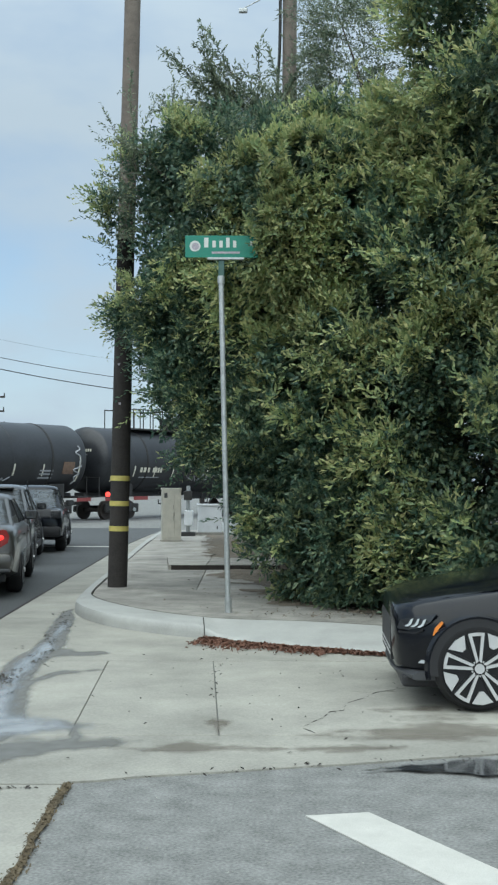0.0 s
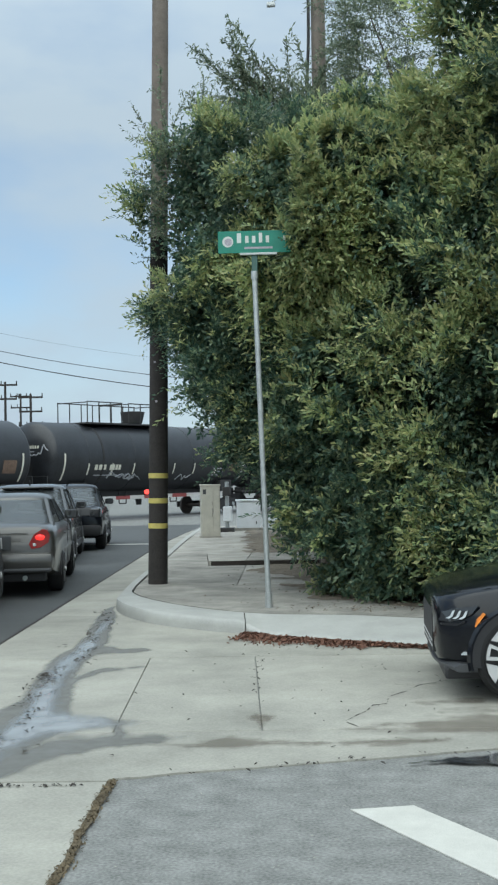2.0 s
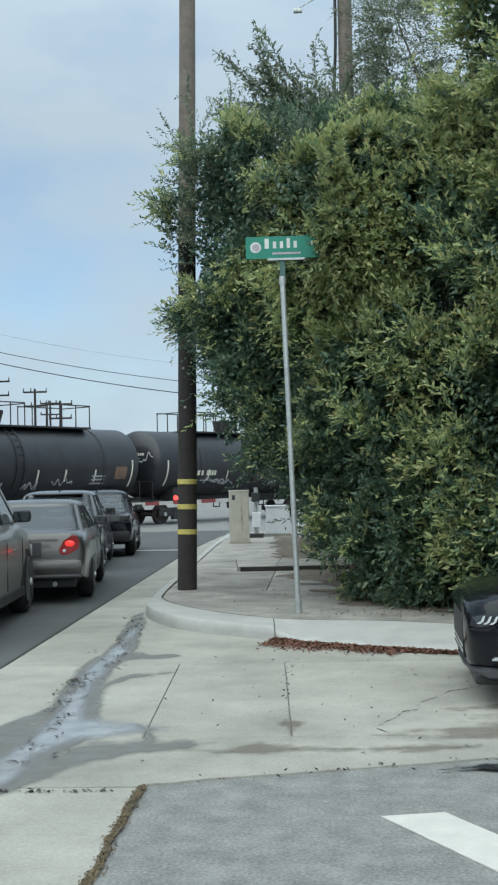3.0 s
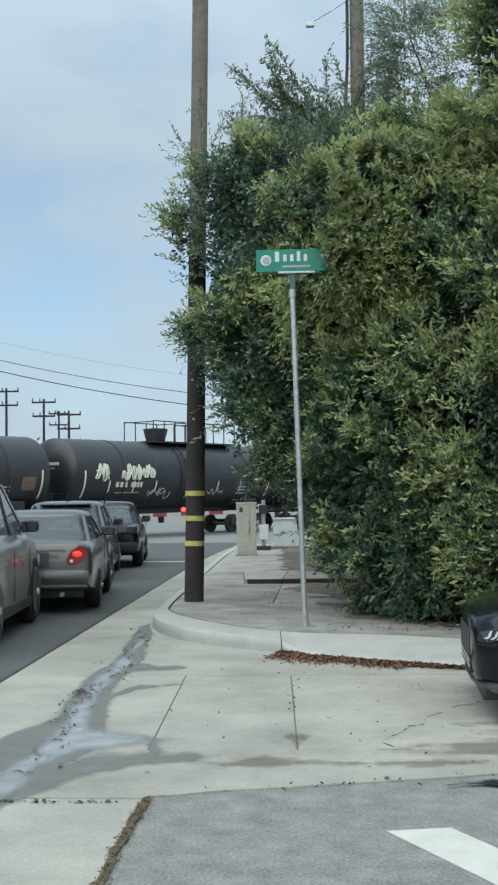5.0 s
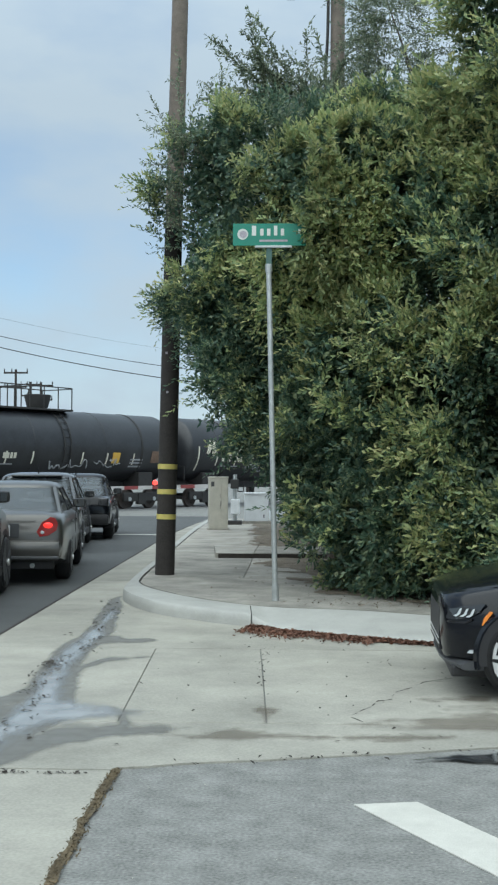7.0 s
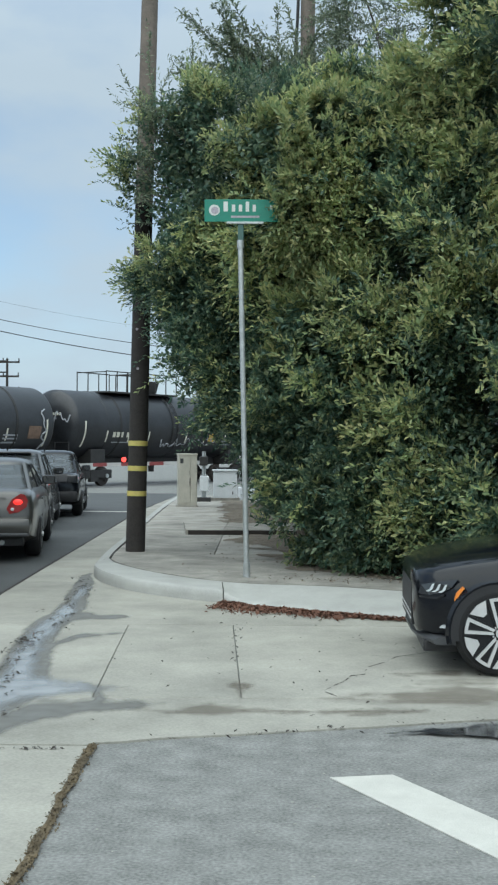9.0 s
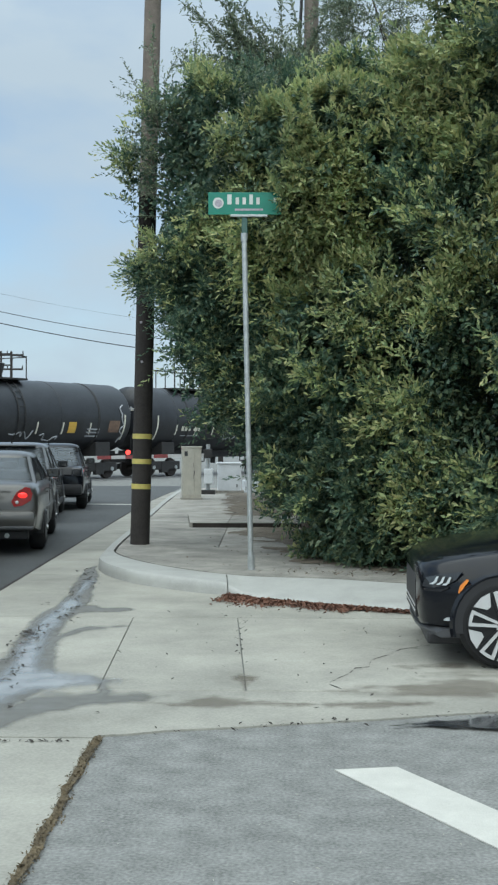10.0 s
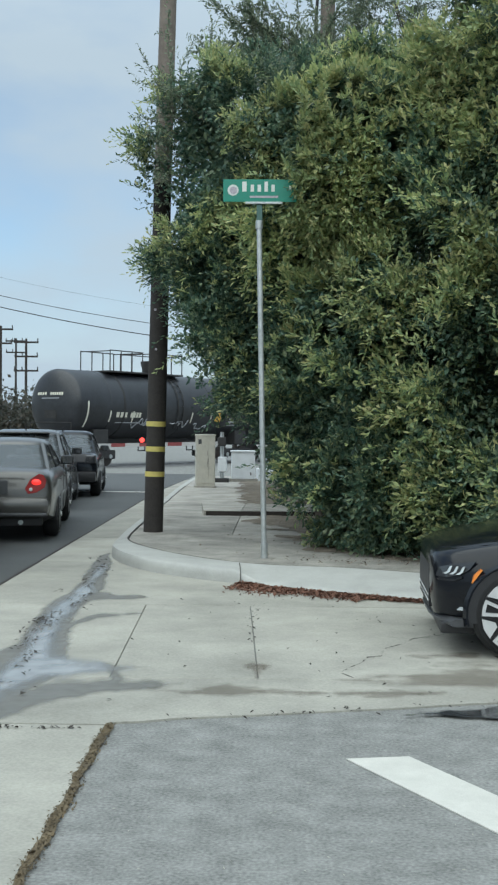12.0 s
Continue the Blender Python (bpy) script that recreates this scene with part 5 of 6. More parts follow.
    for x0, x1 in ((p0 + 0.05, p0 + 2.4), (p1 - 2.6, p1 - 0.05)):
        for y in (-0.95, 0.95):
            for i in range(4):
                x = x0 + (x1 - x0) * i / 3
                part("rail_post", bar((x, y, 4.5), (x, y, 5.5), 0.028, sides=6), M_STEEL_DARK, ob)
            part("top_rail", bar((x0 - 0.02, y, 5.5), (x1 + 0.02, y, 5.5), 0.028, sides=6), M_STEEL_DARK, ob)
        for x in (x0, x1):
            part("end_top_rail", bar((x, -0.95, 5.47), (x, 0.95, 5.47), 0.026, sides=6), M_STEEL_DARK, ob)
    dome = part("dome_housing", lathe([(0.42, 4.4), (0.42, 4.6), (0.47, 4.62), (0.6, 5.12), (0.6, 5.18), (0.2, 5.22)], 20, "Z"), M_STEEL_DARK, ob, smooth=40, m=pose(-0.35, 0, 0))
    # ladder up the side
    lad = bmesh.new()
    for x in (-0.25, 0.15):
        pts = [(x, -1.66 * math.cos(a), 2.9 + 1.68 * math.sin(a)) for a in np.linspace(-0.7, 1.25, 10)]
        for a, b in zip(pts, pts[1:]):
            rod(lad, a, b, 0.022, sides=5)
    for a in np.linspace(-0.65, 1.1, 9):
        rod(lad, (-0.25, -1.67 * math.cos(a), 2.9 + 1.68 * math.sin(a)), (0.15, -1.67 * math.cos(a), 2.9 + 1.68 * math.sin(a)), 0.016, sides=5)
    part("ladder", lad, M_STEEL_DARK, ob)
    # upright reflector strips, curved bands at the tank's ends
    side = lambda z: -math.sqrt(1.62 ** 2 - (z - 2.9) ** 2) - 0.014
    for x in (-5.2, -3.6, -2.1, 0.9, 2.5, 4.3):
        bm = bmesh.new()
        n = 4
        for i in range(n):
            za, zb = 2.1 + 0.52 * i / n, 2.1 + 0.52 * (i + 1) / n
            vs = [bm.verts.new(p) for p in ((x, side(za), za), (x + 0.09, side(za), za), (x + 0.09, side(zb), zb), (x, side(zb), zb))]
            bm.faces.new(vs)
        part("reflector_strip", bm, M_REFLECT, ob, "pale reflector strip")
    for s in (-1, 1):
        bm = bmesh.new()
        zs = np.linspace(1.85, 3.05, 9)
        for za, zb in zip(zs, zs[1:]):
            x = s * 6.7 - 0.05
            vs = [bm.verts.new(p) for p in ((x, side(za), za), (x + 0.1, side(za), za), (x + 0.1, side(zb), zb), (x, side(zb), zb))]
            bm.faces.new(vs)
        part("end_band", bm, M_REFLECT, ob, "pale curved band at the tank's end")

    def plate(name, x, z, w, h, material, lab):
        bm = bmesh.new()
        n = 3
        for i in range(n):
            za, zb = z + h * i / n, z + h * (i + 1) / n
            bm.faces.new([bm.verts.new(p) for p in ((x, side(za), za), (x + w, side(za), za), (x + w, side(zb), zb), (x, side(zb), zb))])
        part(name, bm, material, ob, lab)

    # reporting marks as plain bars, data panels, placard
    for i in range(3):
        plate("marking_bar", -4.75 + 0.28 * i, 2.32, 0.2, 0.24, M_REFLECT, "unlettered marking bar")
    for i in range(4):
        plate("marking_bar", -3.75 + 0.2 * i, 2.32, 0.15, 0.24, M_REFLECT, "unlettered marking bar")
    plate("marking_bar", -4.7, 2.05, 1.6, 0.05, M_GRAFF, "unlettered marking bar")
    plate("data_panel", 5.6, 2.2, 0.75, 0.55, M_RUST, "faded rust-brown data panel")
    for z in (1.98, 2.15, 2.3):
        plate("marking_bar", 4.15, z, 0.85, 0.07, M_GRAFF, "unlettered marking bar")
    if seed in (1, 2):
        plate("placard", 2.9, 2.15, 0.5, 0.5, M_PLACARD, "orange hazard placard")
    for i in range(4):
        x = rs.uniform(-4.2, 3.0)
        bm = bmesh.new()
        squiggle(bm, x, rs.uniform(1.95, 2.2), rs.uniform(0.8, 1.5), 0.4, 0, seed * 10 + i, rs.uniform(0.02, 0.035))
        part("graffiti", bm, M_GRAFF, ob, "faint grey spray-painted scrawl")
    if seed == 3:
        for i, x in enumerate((-6.0, -4.4, -3.6, -2.9)):
            bm = bmesh.new()
            for k in range(3):
                squiggle(bm, x, 3.0, 0.7, 0.75, 0, 90 + i * 3 + k, 0.045)
            part("graffiti", bm, M_REFLECT, ob, "white spray-painted scrawl")
    # marks and scrawls on the end of the tank
    def head_x(y, z):
        return -half + 0.5 * (1 - math.sqrt(max(0.0, 1 - (y * y + (z - zc) ** 2) / (r * r))))

    def end_bar(y0, y1, z0, z1, material):
        bm = bmesh.new()
        n = 4
        for i in range(n):
            ya, yb = y0 + (y1 - y0) * i / n, y0 + (y1 - y0) * (i + 1) / n
            bm.faces.new([bm.verts.new((head_x(y, z) - 0.012, y, z)) for y, z in ((ya, z0), (yb, z0), (yb, z1), (ya, z1))])
        part("end_marking_bar", bm, material, ob, "unlettered marking bar")
    for i in range(4):
        end_bar(0.72 - 0.17 * i, 0.84 - 0.17 * i, 3.3, 3.43, M_REFLECT)
    for i in range(6):
        end_bar(-0.12 - 0.13 * i, -0.03 - 0.13 * i, 3.3, 3.43, M_REFLECT)
    end_bar(-0.55, 0.55, 3.14, 3.18, M_GRAFF)
    end_bar(-0.4, 0.35, 2.25, 2.62, M_STEEL_DARK)
    if seed in (2, 4):
        rs3 = random.Random(seed + 40)
        pts = spline([(-1.25 + 0.12 * k, 3.25 + rs3.uniform(-0.28, 0.28)) for k in range(13)], 3)
        bm = bmesh.new()
        for (ya, za), (yb, zb) in zip(pts, pts[1:]):
            rod(bm, (head_x(ya, za) - 0.01, ya, za), (head_x(yb, zb) - 0.01, yb, zb), 0.028, 0.028, 4)
        part("graffiti", bm, M_GRAFF, ob, "white spray-painted scrawl on the tank end")
    if seed in (1, 4):
        bm = bmesh.new()
        rs3 = random.Random(seed + 60)
        pts = spline([(6.5 + rs3.uniform(-0.22, 0.3), 1.75 + 0.16 * k) for k in range(12)], 3)
        for (xa, za), (xb, zb) in zip(pts, pts[1:]):
            rod(bm, (xa, side(za), za), (xb, side(zb), zb), 0.035, 0.035, 4)
        part("graffiti", bm, M_GRAFF, ob, "white spray-painted scrawl by the tank's end")
    # hoops round the tank
    for x in (-4.2, 4.9):
        part("tank_hoop", lathe([(r + 0.004, x - 0.06), (r + 0.02, x - 0.05), (r + 0.02, x + 0.05), (r + 0.004, x + 0.06)], 40, "X"), M_STEEL_DARK, ob, m=pose(0, 0, zc), smooth=40)
    return ob


def wheelset_mesh():
    bm = lathe([(0.07, -0.98), (0.08, -0.8), (0.45, -0.79), (0.46, -0.68), (0.49, -0.67), (0.49, -0.64), (0.12, -0.63), (0.09, 0.0), (0.12, 0.63), (0.49, 0.64), (0.49, 0.67), (0.46, 0.68), (0.45, 0.79), (0.08, 0.8), (0.07, 0.98)], 20, "Y")
    # lightening hollows make the turning show
    for k in range(4):
        a = k * math.tau / 4
        rod(bm, (0.27 * math.cos(a), -0.83, 0.27 * math.sin(a)), (0.27 * math.cos(a), -0.79, 0.27 * math.sin(a)), 0.05, 0.05, 6)
    return bm


# ---- road vehicles ----
def slab_piece(pts, y0, y1):
    """A flat piece in the wheel's plane, with thickness."""
    bm = bmesh.new()
    va = [bm.verts.new((x, y0, z)) for x, z in pts]
    vb = [bm.verts.new((x, y1, z)) for x, z in pts]
    bm.faces.new(va)
    bm.faces.new(vb)
    for i in range(len(pts)):
        j = (i + 1) % len(pts)
        bm.faces.new((va[i], va[j], vb[j], vb[i]))
    return bm


def loop_spoke(wh, r, f, a, step):
    """Two parallel bars joined at the rim, and the bright wedge that follows them."""
    ca, sa_ = math.cos(a), math.sin(a)
    at = lambda u, v: (r * (u * ca - v * sa_), r * (u * sa_ + v * ca))
    for s in (-1, 1):
        part("spoke", slab_piece([at(0.12, s * 0.06), at(0.775, s * 0.185), at(0.75, s * 0.105), at(0.17, s * 0.006)], f * 1.2, f * 1.42), M_ALLOY, wh, "machined silver spoke")
        part("spoke_flank", slab_piece([at(0.16, s * 0.10), at(0.77, s * 0.25), at(0.775, s * 0.19), at(0.14, s * 0.066)], f * 1.15, f * 1.34), M_ALLOY_DARK, wh, "dark painted spoke flank")
    arc = [at(0.795 * math.cos(q), 0.795 * math.sin(q)) for q in np.linspace(-0.225, 0.225, 7)]
    part("spoke_bridge", slab_piece(arc + [at(0.725, 0.165), at(0.725, -0.165)], f * 1.2, f * 1.41), M_ALLOY, wh, "machined silver spoke")
    b = a + step / 2
    at2 = lambda rr, q: (r * rr * math.cos(b + q), r * rr * math.sin(b + q))
    part("rim_blade", slab_piece([at2(0.52, -0.1), at2(0.8, -0.3), at2(0.81, 0.0), at2(0.8, 0.3), at2(0.52, 0.1)], f * 1.1, f * 1.3), M_ALLOY, wh, "machined silver wedge")
    part("lug_nut", lathe([(r * 0.022, -0.006), (r * 0.022, 0.006)], 8, "Y"), M_ALLOY, wh, m=pose(r * 0.17 * math.cos(b), f * 1.3, r * 0.17 * math.sin(b)))


def car_wheel(parent, x, y, r, w, side, style="plain", arch=True):
    """side: -1 for the right-hand side, +1 for the left."""
    if arch:
        # opening is not cut; a black plate gives the wheel well's shade
        bm = bmesh.new()
        n = 18
        out, inn = [], []
        for i in range(n + 1):
            a = math.pi * (-0.06 + 1.12 * i / n)
            out.append((x + (r + 0.032) * math.cos(a), r + (r + 0.032) * math.sin(a)))
        yy = y + side * 0.002
        vs = [bm.verts.new((px_, yy, pz)) for px_, pz in out]
        ve = [bm.verts.new((px_, yy - side * 0.2, pz)) for px_, pz in out]
        bm.faces.new(vs)
        bm.faces.new(ve)
        for i in range(n):
            bm.faces.new((vs[i], vs[i + 1], ve[i + 1], ve[i]))
        bm.faces.new((vs[0], vs[n], ve[n], ve[0]))
        part("wheel_well_shade", bm, M_TRIM, parent)
    wh = part("wheel", lathe([(r * 0.74, -w * 0.5), (r * 0.9, -w * 0.5), (r * 0.985, -w * 0.36), (r, -w * 0.2), (r, w * 0.2), (r * 0.985, w * 0.36), (r * 0.9, w * 0.5), (r * 0.74, w * 0.5)], 40, "Y"), M_TYRE, parent,
              m=pose(x, y - side * (w * 0.5 - 0.006), r), smooth=40)
    f = side * w * 0.5
    rim = part("rim", lathe([(0.03, 0), (r * 0.78, 0), (r * 0.815, 0.012), (r * 0.815, 0.02)], 36, "Y"), M_ALLOY_DARK, wh, m=pose(0, f * 1.0 + (0.001 if side > 0 else -0.021), 0), smooth=30)
    n = 5
    for k in range(n):
        a0 = k * math.tau / n + 0.35
        if style != "plain":
            loop_spoke(wh, r, f, math.radians(85) - k * math.tau / n, math.tau / n)
            continue
        for q in (0,):
            bm = bmesh.new()
            ww = r * 0.1
            a1 = a0 + q * 0.35
            a2 = a0 + q * 1.55
            p0 = Vector((r * 0.12 * math.cos(a1), 0, r * 0.12 * math.sin(a1)))
            p1 = Vector((r * 0.735 * math.cos(a2), 0, r * 0.735 * math.sin(a2)))
            t = (p1 - p0).normalized()
            nn = Vector((-t.z, 0, t.x)) * ww
            ring0 = [p0 + nn, p0 - nn, p1 - nn * 1.1, p1 + nn * 1.1]
            ya, yb = f * 1.05, f * 1.28
            va = [bm.verts.new((p.x, ya, p.z)) for p in ring0]
            vb = [bm.verts.new((p.x, yb, p.z)) for p in ring0]
            bm.faces.new(va)
            bm.faces.new(vb)
            for i in range(4):
                j = (i + 1) % 4
                bm.faces.new((va[i], va[j], vb[j], vb[i]))
            # spokes and lip coloured darker to carry the shade on these wheels
            part("spoke", bm, M_TRIM_GREY, wh, "spoke in a dark grey that holds its shade")
    part("hub_cap", lathe([(r * 0.11, -0.01), (r * 0.11, 0.01)], 16, "Y"), M_ALLOY, wh, m=pose(0, f * 1.38, 0))
    part("rim_lip", lathe([(r * 0.735, -0.012), (r * 0.77, -0.012), (r * 0.77, 0.012), (r * 0.735, 0.012)], 36, "Y"), M_TRIM_GREY, wh, m=pose(0, f * 1.1, 0)) if style == "plain" else None
    return wh


def body_section(x, zb, zt, w, crown=0.03, tuck=0.06):
    """A closed ring across the car at x."""
    h = zt - zb
    half = [(0.0, zb), (w * 0.8, zb), (w - tuck * 0.5, zb + h * 0.1), (w - 0.008, zb + h * 0.3), (w, zb + h * 0.52), (w - 0.015, zb + h * 0.72), (w - 0.05, zb + h * 0.9), (w - 0.12, zt - 0.012), (w - 0.25, zt + crown * 0.4), (0.0, zt + crown)]
    ring = [(x, y, z) for y, z in half] + [(x, -y, z) for y, z in half[-2:0:-1]]
    return ring


def car_body(stations, name, paint, parent, label=""):
    st = spline(stations, 3)
    return part(name, loft([body_section(x, zb, zt, w) for x, zb, zt, w in st]), paint, parent, label, smooth=38)


def greenhouse(parent, paint, x0, x1, xr0, xr1, zb, zr, wb, wr, bpillars=(0.0,)):
    """Glass, roof and pillars between the belt and the roof."""
    def ring(x_a, x_b, w, z):
        return [(x_a, -w * 0.5, z), (x_a + 0.05, -w * 0.84, z), (x_a + 0.2, -w, z), (x_b - 0.14, -w, z), (x_b, -w * 0.8, z),
                (x_b, w * 0.8, z), (x_b - 0.14, w, z), (x_a + 0.2, w, z), (x_a + 0.05, w * 0.84, z), (x_a, w * 0.5, z)]
    lo, hi = ring(x0, x1, wb, zb), ring(xr0, xr1, wr, zr - 0.085)
    part("window_glass", loft([lo, hi]), M_GLASS, parent, "tinted car glass")
    base = ring(xr0 - 0.04, xr1 + 0.04, wr + 0.025, zr - 0.11)
    edge = ring(xr0 - 0.02, xr1 + 0.03, wr + 0.02, zr - 0.08)
    edge2 = ring(xr0 + 0.1, xr1 - 0.08, wr * 0.92, zr - 0.035)
    edge3 = ring(xr0 + 0.28, xr1 - 0.25, wr * 0.72, zr - 0.008)
    top = ring(xr0 + 0.5, xr1 - 0.45, wr * 0.4, zr)
    part("roof", loft([base, edge, edge2, edge3, top]), paint, parent, smooth=50)
    k = (zr - 0.05 - zb)
    def pillar(a, b, w0, w1, material):
        a, b = Vector(a), Vector(b)
        bm = bmesh.new()
        sx = 1 if a.y < 0 else -1
        o = Vector((0, 0.012 * -sx, 0))
        q = []
        for c, w in ((a, w0), (b, w1)):
            q.append([bm.verts.new(c + Vector((dx, 0, 0)) + oo) for dx, oo in ((-w, o), (w, o), (w, -o * 3), (-w, -o * 3))])
        for i in range(4):
            j = (i + 1) % 4
            bm.faces.new((q[0][i], q[0][j], q[1][j], q[1][i]))
        bm.faces.new(q[0])
        bm.faces.new(q[1])
        part("pillar", bm, material, parent)
    for s in (-1, 1):
        pillar((x0 + 0.16, s * wb, zb), (xr0 + 0.1, s * wr, zr - 0.085), 0.13, 0.09, paint)
        pillar((x1 - 0.07, s * wb, zb), (xr1 - 0.04, s * wr, zr - 0.085), 0.05, 0.04, paint)
        for xb in bpillars:
            pillar((xb, s * wb, zb), (xb - 0.06, s * wr, zr - 0.085), 0.05, 0.045, M_TRIM)
        part("side_mirror", bx(x1 - 0.42, x1 - 0.26, s * (wb + 0.12) - 0.11, s * (wb + 0.12) + 0.11, zb + 0.01, zb + 0.16, 0.055), M_TRIM, parent, smooth=50)
        # dark lens colour stands in for the road reflected in the mirror
        part("mirror_glass", bx(x1 - 0.426, x1 - 0.421, s * (wb + 0.12) - 0.085, s * (wb + 0.12) + 0.085, zb + 0.03, zb + 0.14), M_LENS_DARK, parent, "mirror glass coloured dark for the road it reflects")
    for x in (x0 + 0.75, x0 + 1.75):
        for y in (-0.37, 0.37):
            part("seat_back", bx(x - 0.1, x + 0.08, y - 0.24, y + 0.24, zb - 0.3, zb + 0.12, 0.05), M_SEAT, parent)
            part("headrest", bx(x - 0.08, x + 0.03, y - 0.13, y + 0.13, zb + 0.13, zb + 0.3, 0.04), M_SEAT, parent)


def plate_bar(parent, x, y, z, facing):
    p = part("number_plate", bx(x - 0.008, x + 0.008, y - 0.15, y + 0.15, z - 0.075, z + 0.075), M_ARM_WHITE, parent, "white plate")
    for k in range(4):
        part("plate_bar", bx(x + facing * 0.0085, x + facing * 0.0105, y - 0.11 + 0.058 * k, y - 0.07 + 0.058 * k, z - 0.035, z + 0.03), M_SEAL, p)


def sedan(m, paint, label):
    ob = thing("sedan", m, label, "car", "queue of cars")
    car_body([(-2.42, 0.36, 0.62, 0.76), (-2.38, 0.34, 0.86, 0.84), (-2.3, 0.3, 0.97, 0.87), (-1.9, 0.24, 1.0, 0.9), (-1.3, 0.22, 1.0, 0.915), (0.0, 0.2, 0.98, 0.915), (1.2, 0.22, 0.95, 0.91), (1.8, 0.24, 0.86, 0.89), (2.25, 0.27, 0.74, 0.83), (2.4, 0.32, 0.62, 0.7)], "body", paint, ob)
    greenhouse(ob, paint, -1.85, 1.2, -1.02, 0.42, 0.97, 1.43, 0.80, 0.655, (-0.15,))
    for x in (-1.38, 1.37):
        for s in (-1, 1):
            car_wheel(ob, x, s * 0.905, 0.32, 0.21, s)
    part("bumper", bx(-2.5, -2.2, -0.85, 0.85, 0.38, 0.63, 0.1), paint, ob, smooth=50)
    part("bumper_step", bx(-2.51, -2.3, -0.82, 0.82, 0.36, 0.41, 0.02), M_TRIM_GREY, ob)
    part("valance", bx(-2.36, -2.1, -0.74, 0.74, 0.22, 0.38, 0.02), M_TRIM, ob)
    part("silencer", bar((-2.38, -0.45, 0.27), (-2.1, -0.45, 0.27), 0.035), M_GALV, ob)
    for s in (-1, 1):
        # slanting leaf-shaped tail lamp
        bm = bmesh.new()
        y0, y1 = s * 0.53, s * 0.80
        pts = [(y0 + s * 0.02, 0.67), (y0 - s * 0.02, 0.74), (y0 + s * 0.05, 0.87), (y0 + s * 0.17, 0.945), (y1 - s * 0.04, 0.93), (y1, 0.85), (y1 - s * 0.02, 0.76), (y0 + s * 0.14, 0.69)]
        va = [bm.verts.new((-2.425 + 0.09 * max(0, abs(y) - 0.72), y, z)) for y, z in pts]
        vb = [bm.verts.new((-2.25, y, z)) for y, z in pts]
        bm.faces.new(va)
        bm.faces.new(vb)
        for i in range(8):
            j = (i + 1) % 8
            bm.faces.new((va[i], va[j], vb[j], vb[i]))
        lamp = part("tail_lamp", bm, M_TAIL_RED, ob, "red tail lamp, lit")
        part("lit_bulb", lathe([(0.02, -0.008), (0.066, 0), (0.02, 0.008)], 18, "X"), M_BRAKE, lamp, m=pose(-2.425, s * 0.665, 0.83) @ Matrix.Diagonal((1, 1, 0.62, 1)))
        part("reverse_lens", lathe([(0.014, -0.004), (0.024, 0.004)], 12, "X"), M_LENS_WHITE, lamp, m=pose(-2.432, s * 0.59, 0.73))
    part("plate_recess", bx(-2.432, -2.4, -0.27, 0.27, 0.66, 0.86, 0.01), M_TRIM_GREY, ob)
    plate_bar(ob, -2.437, 0.0, 0.76, -1)
    part("boot_seam", bx(-2.428, -2.41, -0.5, 0.5, 0.885, 0.892), M_TRIM, ob)
    part("badge", lathe([(0.035, -0.004), (0.035, 0.004)], 14, "X"), M_ALLOY, ob, m=pose(-2.425, 0, 0.91))
    for s in (-1, 1):
        for x in (0.95, -0.1):
            part("door_handle", bx(x - 0.62, x - 0.48, s * 0.905 - 0.012, s * 0.905 + 0.012, 0.8, 0.83, 0.008), paint, ob)
            part("door_seam", bx(x - 0.005, x + 0.005, s * 0.912 - 0.004, s * 0.912 + 0.004, 0.35, 0.93), M_TRIM, ob)
        part("rub_strip", bx(-0.95, 0.95, s * 0.913 - 0.008, s * 0.913 + 0.008, 0.55, 0.6, 0.006), paint, ob)
    return ob


